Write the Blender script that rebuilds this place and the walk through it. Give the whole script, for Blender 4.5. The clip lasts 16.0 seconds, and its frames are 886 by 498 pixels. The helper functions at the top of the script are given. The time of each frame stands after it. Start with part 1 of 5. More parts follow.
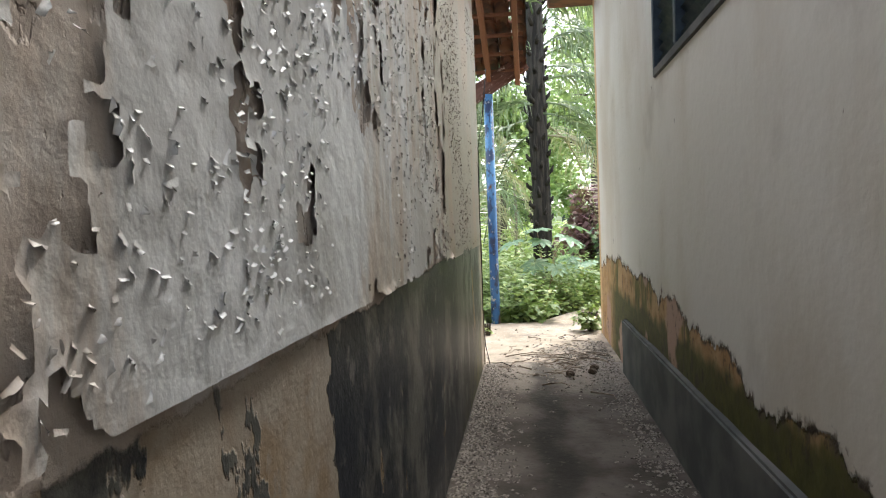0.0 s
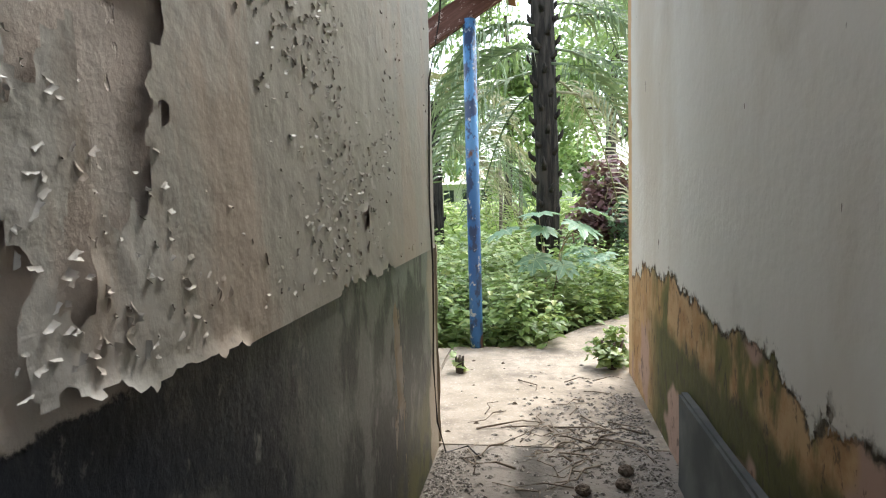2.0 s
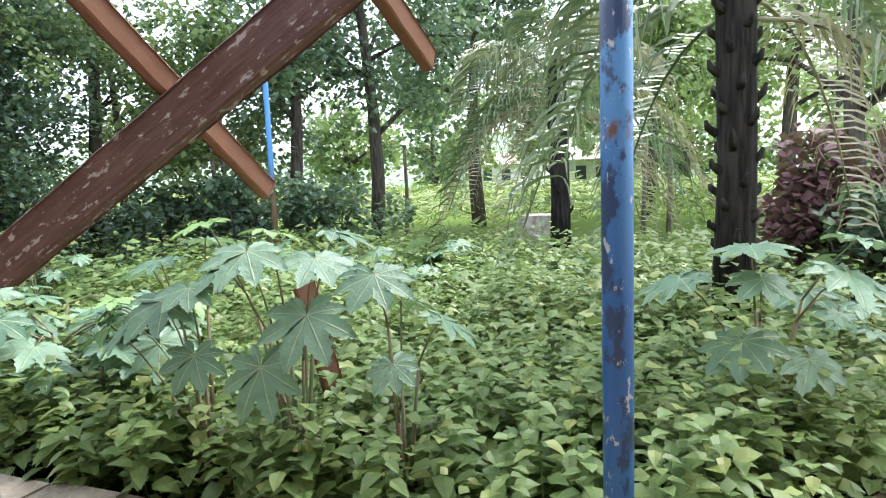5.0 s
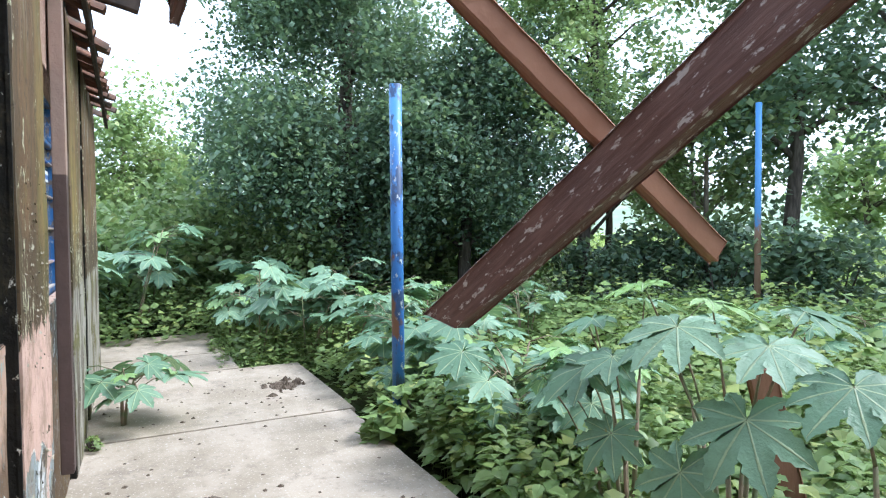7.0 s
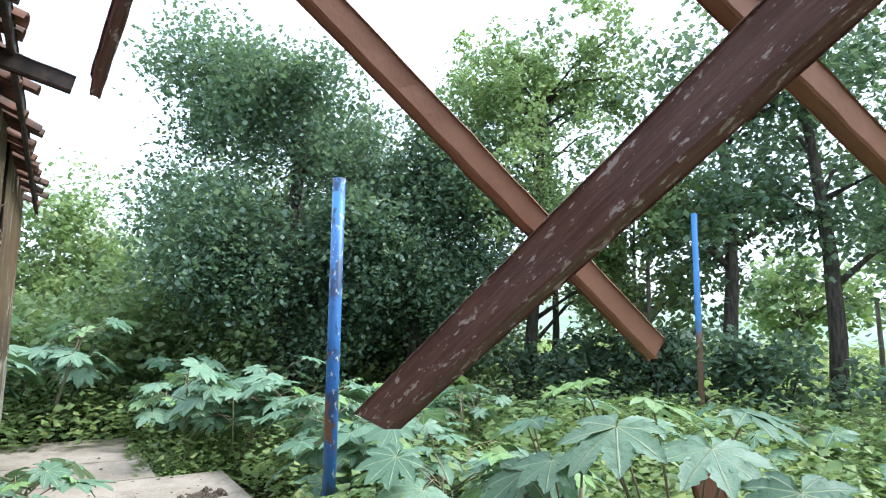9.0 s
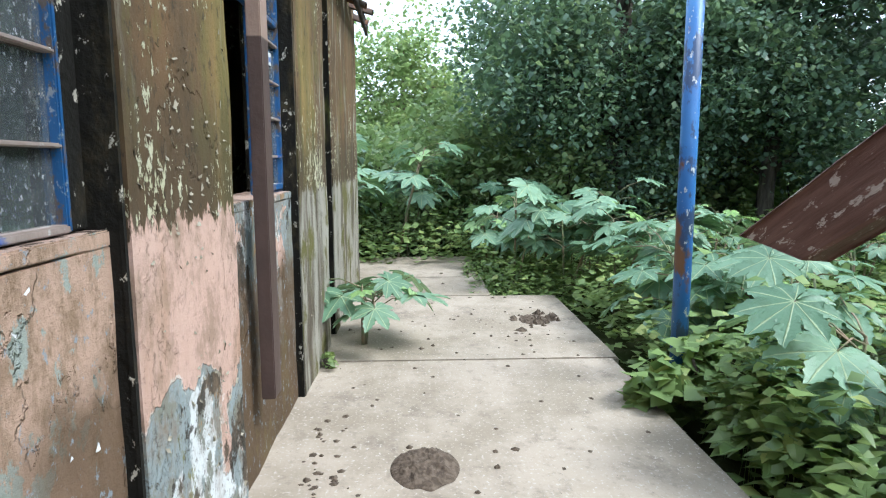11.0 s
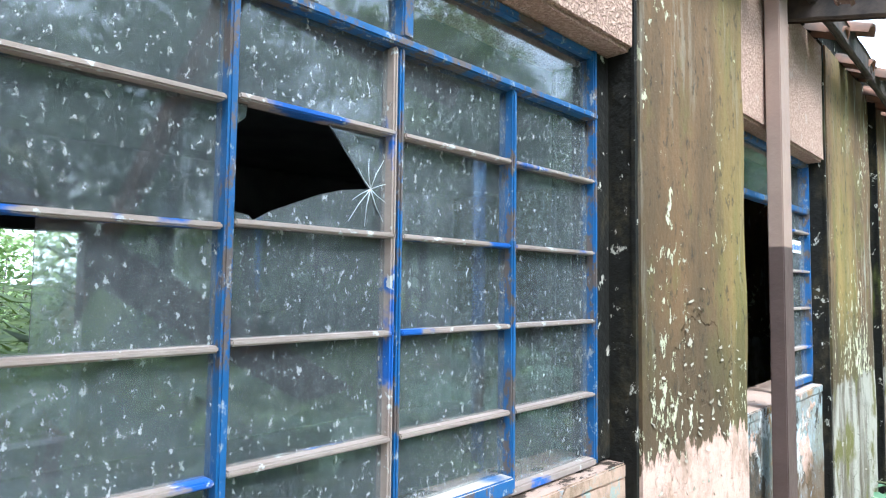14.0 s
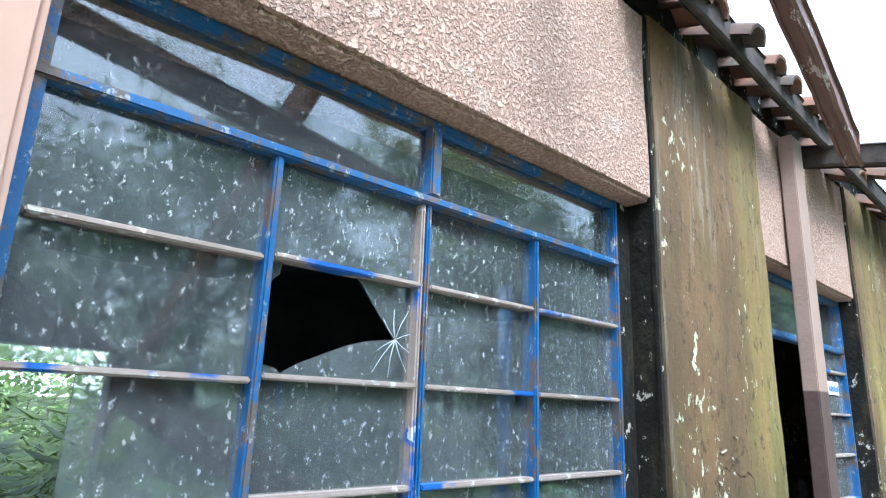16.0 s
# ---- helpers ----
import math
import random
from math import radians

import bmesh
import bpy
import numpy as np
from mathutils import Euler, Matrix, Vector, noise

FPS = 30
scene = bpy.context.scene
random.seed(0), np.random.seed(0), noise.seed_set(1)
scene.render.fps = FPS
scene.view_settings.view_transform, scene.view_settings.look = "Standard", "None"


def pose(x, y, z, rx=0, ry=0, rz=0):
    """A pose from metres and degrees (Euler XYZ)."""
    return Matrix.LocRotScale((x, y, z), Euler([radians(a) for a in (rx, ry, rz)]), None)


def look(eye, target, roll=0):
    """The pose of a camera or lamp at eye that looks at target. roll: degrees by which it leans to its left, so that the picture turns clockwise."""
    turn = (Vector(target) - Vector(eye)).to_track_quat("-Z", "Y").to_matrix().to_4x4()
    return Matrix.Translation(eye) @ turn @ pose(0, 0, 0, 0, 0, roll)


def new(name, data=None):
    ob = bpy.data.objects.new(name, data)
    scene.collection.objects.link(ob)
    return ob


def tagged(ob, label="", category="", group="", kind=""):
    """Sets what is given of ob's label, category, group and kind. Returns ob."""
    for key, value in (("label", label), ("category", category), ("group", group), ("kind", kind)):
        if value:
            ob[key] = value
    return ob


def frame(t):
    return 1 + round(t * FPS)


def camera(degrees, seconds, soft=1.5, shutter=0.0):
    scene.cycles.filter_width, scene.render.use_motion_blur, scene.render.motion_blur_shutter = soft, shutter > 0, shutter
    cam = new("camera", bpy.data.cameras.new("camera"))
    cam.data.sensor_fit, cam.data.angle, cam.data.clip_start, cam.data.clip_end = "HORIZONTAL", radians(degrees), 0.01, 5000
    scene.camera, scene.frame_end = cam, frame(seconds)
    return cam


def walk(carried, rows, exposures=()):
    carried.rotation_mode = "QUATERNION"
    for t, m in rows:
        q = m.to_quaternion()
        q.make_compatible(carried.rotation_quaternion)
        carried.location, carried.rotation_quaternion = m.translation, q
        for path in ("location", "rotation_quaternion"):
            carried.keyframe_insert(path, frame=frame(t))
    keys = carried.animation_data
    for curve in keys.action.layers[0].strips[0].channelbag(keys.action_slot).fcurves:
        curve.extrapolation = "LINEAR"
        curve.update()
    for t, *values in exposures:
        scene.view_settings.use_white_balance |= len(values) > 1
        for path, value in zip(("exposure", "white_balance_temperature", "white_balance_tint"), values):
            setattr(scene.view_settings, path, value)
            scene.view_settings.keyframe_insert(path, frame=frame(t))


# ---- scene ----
cam = camera(70.9, 16.0, 1.15)
PATH = [
    (0, (0.411, -5.512, 1.253), (0.143, -3.532, 1.172), -2.2),
    (0.5, (0.446, -4.963, 1.293), (0.285, -2.974, 1.166), -2.0),
    (1, (0.505, -4.369, 1.304), (0.302, -2.385, 1.154), -2.3),
    (1.5, (0.506, -3.794, 1.306), (0.209, -1.823, 1.141), -1.8),
    (2, (0.534, -3.203, 1.318), (0.236, -1.233, 1.152), -1.6),
    (2.5, (0.543, -2.657, 1.352), (0.269, -0.682, 1.203), -2.1),
    (3, (0.609, -2.007, 1.279), (0.452, -0.016, 1.159), -2.2),
    (3.2, (0.631, -1.745, 1.303), (0.48, 0.244, 1.161), -2.4),
    (4.3, (0.43, -0.62, 1.43), (-0.04, 1.31, 1.23), -2.5),
    (5.3, (0.108, 0.067, 1.566), (-0.76, 1.852, 1.317), -1.9),
    (5.5, (0.061, 0.19, 1.559), (-0.962, 1.891, 1.319), -1.5),
    (6, (-0.008, 0.303, 1.536), (-1.459, 1.665, 1.337), -0.7),
    (6.5, (0.049, 0.309, 1.585), (-1.676, 1.309, 1.429), -0.8),
    (7, (0.069, 0.349, 1.62), (-1.719, 1.244, 1.551), -0.5),
    (7.5, (0.104, 0.381, 1.661), (-1.683, 1.279, 1.695), -0.4),
    (8, (0.118, 0.403, 1.676), (-1.597, 1.41, 1.887), 0.6),
    (8.2, (0.128, 0.395, 1.672), (-1.557, 1.437, 1.95), 0.6),
    (10.3, (-0.648, 0.699, 1.391), (-2.531, 1.371, 1.406), 0.9),
    (10.5, (-0.771, 0.707, 1.396), (-2.703, 1.219, 1.314), 0.6),
    (11, (-0.976, 0.697, 1.389), (-2.956, 0.77, 1.118), -0.2),
    (11.5, (-1.048, 0.748, 1.421), (-2.992, 0.409, 1.093), -0.4),
    (12, (-1.025, 0.852, 1.47), (-2.826, 0.05, 1.136), -1.1),
    (12.5, (-0.97, 0.863, 1.559), (-2.588, -0.273, 1.253), -1.1),
    (13, (-0.908, 0.855, 1.639), (-2.434, -0.426, 1.465), -0.3),
    (13.2, (-0.896, 0.838, 1.651), (-2.406, -0.468, 1.546), -0.2),
    (13.5, (-0.868, 0.837, 1.686), (-2.352, -0.503, 1.668), 0.2),
    (14, (-0.839, 0.829, 1.727), (-2.268, -0.565, 1.846), 0.7),
    (14.5, (-0.813, 0.839, 1.775), (-2.201, -0.578, 2.033), 1.3),
    (15, (-0.792, 0.837, 1.802), (-2.143, -0.589, 2.176), 1.7),
    (15.5, (-0.789, 0.844, 1.808), (-2.102, -0.592, 2.269), 1.9),
    (16, (-0.814, 0.861, 1.785), (-2.136, -0.557, 2.28), 2.2),
]
walk(cam, [(t, look(eye, target, roll)) for t, eye, target, roll in PATH],
     [(0, 3.3, 6450, 9), (1.0, 3.1, 6250, 8), (2.0, 3.1, 6250, 8), (3.2, 3.05, 6700, 10), (5.3, 2.85, 5950, 10), (8.2, 2.6, 5500, 6), (10.3, 2.55, 5950, 8), (11.2, 2.5, 5600, 4), (12.3, 2.4, 5600, 4), (13.0, 2.85, 5550, 3), (14.0, 3.3, 5350, 2), (14.6, 3.6, 5200, 2), (15.5, 3.6, 5200, 2), (16, 3.35, 5150, 2)])

# ---- sky and sun ----
world = bpy.data.worlds.new("sky")
scene.world = world
world.use_nodes = True
wt = world.node_tree
sky = wt.nodes.new("ShaderNodeTexSky")
sky.sky_type, sky.sun_disc = "NISHITA", False
sky.sun_elevation, sky.sun_rotation = radians(55), radians(21)
sky.air_density, sky.dust_density, sky.ozone_density = 1.0, 3.0, 1.0
veil = wt.nodes.new("ShaderNodeMix")
veil.data_type = "RGBA"
veil.inputs[0].default_value = 0.8
veil.inputs[7].default_value = (2.25, 2.35, 2.45, 1)
wt.links.new(sky.outputs[0], veil.inputs[6])
wt.links.new(veil.outputs[2], wt.nodes["Background"].inputs[0])
wt.nodes["Background"].inputs[1].default_value = 0.15
sun_data = bpy.data.lights.new("sun", "SUN")
sun_data.energy, sun_data.angle, sun_data.color = 0.65, radians(20), (1.0, 0.96, 0.9)
sun = new("sun", sun_data)
sun.matrix_world = look((6, 16, 24), (0, 0, 0))


# ---- material tools ----
class Nodes:
    """Short calls for the nodes of one material."""

    def __init__(self, name):
        self.m = bpy.data.materials.new(name)
        self.m.use_nodes = True
        self.t = self.m.node_tree
        self.bsdf = self.t.nodes["Principled BSDF"]
        self.geo = self.t.nodes.new("ShaderNodeNewGeometry")
        self.pos = self.geo.outputs["Position"]

    def put(self, socket, v):
        if isinstance(v, bpy.types.NodeSocket):
            self.t.links.new(v, socket)
        elif isinstance(v, (tuple, list)) and len(v) == 3 and socket.type == "RGBA":
            socket.default_value = (*v, 1)
        else:
            socket.default_value = v

    def node(self, kind, **inputs):
        n = self.t.nodes.new(kind)
        for k, v in inputs.items():
            self.put(n.inputs[k.replace("_", " ")], v)
        return n

    def stretch(self, sx, sy, sz, off=0.0):
        n = self.t.nodes.new("ShaderNodeMapping")
        self.put(n.inputs[0], self.pos)
        n.inputs[1].default_value = (off, off, off)
        n.inputs[3].default_value = (sx, sy, sz)
        return n.outputs[0]

    def noise(self, scale, detail=4.0, vec=None, rough=0.55, warp=0.0):
        n = self.node("ShaderNodeTexNoise", Vector=vec or self.pos, Scale=scale, Detail=detail, Roughness=rough, Distortion=warp)
        return n.outputs[0]

    def cells(self, scale, vec=None, feature="F1"):
        n = self.node("ShaderNodeTexVoronoi", Vector=vec or self.pos, Scale=scale)
        n.feature = feature
        return n.outputs[0]

    def step(self, v, lo, hi):
        n = self.t.nodes.new("ShaderNodeMapRange")
        n.interpolation_type = "SMOOTHSTEP"
        self.put(n.inputs[0], v)
        n.inputs[1].default_value, n.inputs[2].default_value = lo, hi
        return n.outputs[0]

    def math(self, op, a, b=0.0):
        n = self.t.nodes.new("ShaderNodeMath")
        n.operation = op
        self.put(n.inputs[0], a), self.put(n.inputs[1], b)
        return n.outputs[0]

    def mix(self, a, b, f):
        n = self.t.nodes.new("ShaderNodeMix")
        n.data_type = "RGBA"
        self.put(n.inputs[0], f), self.put(n.inputs[6], a), self.put(n.inputs[7], b)
        return n.outputs[2]

    def axis(self, i):
        return self.node("ShaderNodeSeparateXYZ", Vector=self.pos).outputs[i]

    def random(self):
        return self.node("ShaderNodeObjectInfo").outputs["Random"]

    def island(self):
        return self.geo.outputs["Random Per Island"]

    def done(self, color, rough=0.8, height=None, depth=0.01, spec=0.3, **more):
        self.put(self.bsdf.inputs["Base Color"], color)
        self.put(self.bsdf.inputs["Roughness"], rough)
        self.bsdf.inputs["Specular IOR Level"].default_value = spec
        for k, v in more.items():
            self.put(self.bsdf.inputs[k.replace("_", " ")], v)
        if height is not None:
            b = self.node("ShaderNodeBump", Height=height, Distance=depth, Strength=1.0)
            self.put(self.bsdf.inputs["Normal"], b.outputs[0])
        return self.m


def limewash_tones(n):
    """The grey coat of the passage wall, creamier and toned down darker towards the open end."""
    paint = n.mix((0.66, 0.675, 0.69), (0.50, 0.50, 0.49), n.step(n.noise(1.5, 6, n.stretch(1, 1.4, 0.5), 0.6), 0.38, 0.64))
    paint = n.mix(paint, n.mix((0.47, 0.435, 0.365), (0.36, 0.325, 0.27), n.noise(2.5, 6)), n.step(n.math("ADD", n.axis(1), n.math("MULTIPLY", n.noise(1.3, 4), 1.6)), -2.9, -1.2))
    return n.mix(paint, (0.46, 0.37, 0.29), n.math("MULTIPLY", n.step(n.noise(1.2, 7, n.stretch(1, 1.8, 0.42, 14), 0.66, 0.3), 0.47, 0.60), 0.85))


def make_limewash_coat():
    n = Nodes("grey_limewash_coat")
    c = n.mix(limewash_tones(n), (0.30, 0.28, 0.25), n.math("MULTIPLY", n.step(n.noise(26, 6, n.stretch(1, 1, 0.6), 0.7), 0.60, 0.70), 0.5))
    return n.done(c, 0.5, n.math("ADD", n.noise(5, 4), n.math("MULTIPLY", n.noise(45, 5), 0.25)), 0.008, 0.45)


def make_left_wall():
    n = Nodes("peeling_limewash")
    z, y = n.axis(2), n.axis(1)
    bare = n.mix((0.53, 0.46, 0.40), (0.42, 0.34, 0.275), n.step(n.noise(2.6, 6, n.stretch(1, 1.3, 0.6), 0.65), 0.38, 0.64))
    bare = n.mix(bare, limewash_tones(n), n.math("MULTIPLY", n.step(n.noise(5, 7, n.stretch(1, 1.2, 0.7, 9), 0.68), 0.42, 0.60), 0.55))
    upper = n.mix(bare, (0.36, 0.235, 0.13), n.math("MULTIPLY", n.step(n.noise(0.8, 5, n.stretch(1, 1, 0.7, 21)), 0.57, 0.66), 0.8))
    dark = n.mix((0.016, 0.021, 0.03), (0.14, 0.138, 0.12), n.step(n.noise(2.0, 8, n.stretch(1, 1, 0.7), 0.7), 0.47, 0.60))
    far = n.step(n.math("ADD", y, n.math("MULTIPLY", n.noise(2.2, 6), 1.6)), -1.6, -0.3)
    dark = n.mix(dark, n.mix((0.19, 0.20, 0.17), (0.035, 0.036, 0.034), n.step(n.math("SUBTRACT", n.noise(2.4, 6, n.stretch(1, 1.3, 0.8), 0.65), n.math("MULTIPLY", z, 0.14)), 0.34, 0.44)), far)
    near = n.step(y, -3.6, -4.6)
    peeling = n.math("ADD", n.noise(1.7, 6, n.stretch(1, 1.7, 0.5, 7), 0.6), n.math("MULTIPLY", n.noise(12, 5), 0.22))
    lowpeel = n.step(n.math("ADD", peeling, n.math("SUBTRACT", n.math("MULTIPLY", near, 0.14), 0.075)), 0.665, 0.68)
    lower = n.mix(dark, n.mix((0.40, 0.35, 0.29), (0.30, 0.22, 0.14), n.step(n.noise(3.4, 5), 0.4, 0.62)), lowpeel)
    scuff = n.math("MULTIPLY", n.step(n.noise(7, 8, n.stretch(1, 1.2, 0.8, 3), 0.72), 0.57, 0.64), 0.5)
    lower = n.mix(lower, (0.30, 0.29, 0.26), scuff)
    moss = n.math("MULTIPLY", n.step(n.noise(5, 6, None, 0.65), 0.40, 0.58), n.step(n.math("ADD", z, n.math("MULTIPLY", y, -0.35)), 0.85, 0.25))
    lower = n.mix(lower, (0.11, 0.105, 0.03), moss)
    edge = n.math("ADD", z, n.math("MULTIPLY", n.math("SUBTRACT", n.noise(11, 8, None, 0.65), 0.5), 0.07))
    edge = n.math("ADD", edge, n.math("MULTIPLY", n.math("SUBTRACT", n.noise(1.6, 3), 0.5), 0.05))
    edge = n.math("SUBTRACT", edge, n.math("MULTIPLY", y, 0.014))
    color = n.mix(lower, upper, n.step(edge, 1.105, 1.113))
    # bare earth plaster at the end of the wall
    e2 = n.math("ADD", y, n.math("MULTIPLY", n.math("SUBTRACT", n.noise(4, 6, n.stretch(1, 1, 0.6)), 0.5), 0.4))
    color = n.mix(color, n.mix((0.30, 0.235, 0.16), (0.42, 0.36, 0.27), n.noise(6, 6)), n.math("MULTIPLY", n.step(e2, -0.24, -0.2), n.step(z, 1.15, 1.0)))
    h = n.math("ADD", n.math("MULTIPLY", lowpeel, -0.3), n.math("MULTIPLY", n.noise(4, 5), 0.5))
    h = n.math("ADD", h, n.math("ADD", n.math("MULTIPLY", n.noise(40, 6, None, 0.65), 0.3), n.math("MULTIPLY", n.step(edge, 1.10, 1.116), 0.35)))
    gloss = n.math("ADD", 0.44, n.math("MULTIPLY", n.math("MAXIMUM", n.step(edge, 1.105, 1.113), lowpeel), 0.35))
    return n.done(color, gloss, h, 0.009, 0.4)


def make_right_wall():
    n = Nodes("stained_cream_plaster")
    z = n.axis(2)
    streak = n.noise(0.8, 5, n.stretch(1, 1.2, 0.6), 0.6)
    cream = n.mix((0.55, 0.495, 0.415), (0.66, 0.63, 0.575), n.step(streak, 0.35, 0.6))
    cream = n.mix(cream, (0.36, 0.32, 0.27), n.math("MULTIPLY", n.step(n.noise(1.2, 6), 0.56, 0.75), 0.6))
    chips = n.step(n.noise(13, 3, n.stretch(1, 1.2, 0.5, 2)), 0.74, 0.77)
    cream = n.mix(cream, (0.13, 0.10, 0.08), chips)
    earth = n.mix((0.36, 0.20, 0.085), (0.46, 0.30, 0.15), n.step(n.noise(5, 7, None, 0.7), 0.4, 0.6))
    moss = n.step(n.noise(4.5, 6, n.stretch(1, 1.2, 0.5)), 0.46, 0.58)
    low = n.mix(earth, n.mix((0.05, 0.05, 0.02), (0.19, 0.17, 0.04), n.noise(9, 4)), n.math("MULTIPLY", moss, n.step(n.axis(1), 0.8, 0.1)))
    low = n.mix(low, n.mix((0.03, 0.03, 0.015), (0.13, 0.12, 0.03), n.noise(11, 5)), n.math("MULTIPLY", n.step(n.math("ADD", z, n.math("MULTIPLY", n.noise(6, 5), 0.2)), 0.76, 0.66), n.step(n.axis(1), 0.8, 0.2)))
    low = n.mix(low, (0.40, 0.26, 0.20), n.step(n.noise(1.4, 3, n.stretch(1, 1, 1, 11)), 0.56, 0.6))
    e = n.math("ADD", z, n.math("MULTIPLY", n.math("SUBTRACT", n.noise(6, 8, n.stretch(1, 1, 0.7), 0.65), 0.5), 0.24))
    e = n.math("ADD", e, n.math("MULTIPLY", n.math("SUBTRACT", n.noise(1.7, 2), 0.5), 0.35))
    low = n.mix(low, (0.05, 0.035, 0.025), n.math("MULTIPLY", n.step(n.noise(15, 7, n.stretch(1, 1, 0.5, 6), 0.7), 0.56, 0.62), 0.7))
    rise = n.math("SUBTRACT", n.step(n.axis(1), -4.2, -0.3), n.math("MULTIPLY", n.step(n.axis(1), 0.2, 1.2), 0.3))
    e = n.math("SUBTRACT", e, n.math("MULTIPLY", rise, 0.26))
    color = n.mix(low, cream, n.step(e, 0.585, 0.595))
    color = n.mix(color, (0.10, 0.075, 0.05), n.math("MULTIPLY", n.math("MULTIPLY", n.step(e, 0.55, 0.585), n.step(e, 0.63, 0.59)), n.step(n.noise(16, 5), 0.47, 0.53)))
    # bare ochre band at the outer corner
    y = n.math("ADD", n.axis(1), n.math("MULTIPLY", n.math("SUBTRACT", n.noise(8, 5), 0.5), 0.12))
    color = n.mix(color, n.mix((0.52, 0.30, 0.13), (0.62, 0.46, 0.28), n.noise(6, 5)), n.step(y, 1.25, 1.29))
    h = n.math("ADD", n.math("MULTIPLY", n.step(e, 0.575, 0.60), 1.8), n.math("MULTIPLY", n.noise(18, 6), 0.35))
    return n.done(color, 0.7, h, 0.012, 0.3)


def facade_layers(n, seed, low, run):
    """Pink limewash peeled to older coats, with grime and moss: low and run say where."""
    pink = n.mix((0.52, 0.33, 0.26), (0.60, 0.43, 0.36), n.noise(2.2, 6, n.stretch(1, 1, 1, seed), 0.65))
    pink = n.mix(pink, (0.40, 0.24, 0.15), n.math("MULTIPLY", n.step(n.noise(1.3, 6, n.stretch(2.5, 1, 0.6, seed + 2), 0.6), 0.52, 0.66), 0.55))
    blue = n.mix((0.19, 0.235, 0.25), (0.36, 0.395, 0.385), n.noise(7, 6, None, 0.7))
    under = n.mix(blue, (0.64, 0.66, 0.66), n.step(n.noise(2.6, 7, n.stretch(1, 1, 0.8, seed + 1), 0.62), 0.53, 0.555))
    under = n.mix(under, (0.22, 0.225, 0.19), n.step(n.noise(6, 7, n.stretch(1, 1, 0.8, seed + 7), 0.72), 0.50, 0.56))
    under = n.mix(under, (0.34, 0.22, 0.11), n.step(n.noise(2.9, 8, n.stretch(1, 1, 0.7, seed + 5), 0.72), 0.58, 0.61))
    worn = n.math("ADD", n.noise(1.35, 8, n.stretch(1, 1, 0.9, seed + 4), 0.60), n.math("MULTIPLY", low, 0.13))
    worn = n.math("ADD", worn, n.math("MULTIPLY", run, 0.05))
    base = n.mix(pink, under, n.step(worn, 0.518, 0.525))
    rim = n.math("MULTIPLY", n.step(worn, 0.503, 0.516), n.step(worn, 0.531, 0.521))
    base = n.mix(base, (0.66, 0.60, 0.55), n.math("MULTIPLY", rim, n.step(n.noise(9, 4), 0.45, 0.55)))
    grime = n.math("ADD", n.noise(3.2, 9, n.stretch(1.2, 1.2, 0.9, seed + 9), 0.74), n.math("MULTIPLY", low, 0.10))
    grime = n.math("ADD", grime, n.math("MULTIPLY", run, 0.10))
    base = n.mix(base, (0.035, 0.028, 0.02), n.math("MULTIPLY", n.step(grime, 0.60, 0.635), 0.95))
    green = n.math("ADD", n.noise(3, 8, n.stretch(1, 1, 0.6, seed + 2), 0.72), n.math("MULTIPLY", low, 0.10))
    base = n.mix(base, n.mix((0.10, 0.11, 0.03), (0.24, 0.22, 0.06), n.noise(20, 5)), n.math("MULTIPLY", n.step(green, 0.62, 0.66), 0.9))
    base = n.mix(base, (0.21, 0.145, 0.09), n.math("MULTIPLY", n.step(n.noise(4, 10, n.stretch(1.2, 1.2, 0.8, seed + 12), 0.76), 0.46, 0.62), 0.6))
    specks = n.step(n.noise(40, 6, n.stretch(1, 1, 0.6), 0.72), 0.57, 0.62)
    base = n.mix(base, (0.06, 0.045, 0.03), n.math("MULTIPLY", specks, n.math("ADD", 0.5, n.math("MULTIPLY", low, 0.35))))
    return base, n.math("ADD", n.math("MULTIPLY", n.step(worn, 0.527, 0.517), 1.0), n.math("MULTIPLY", n.noise(34, 8, None, 0.7), 0.8))


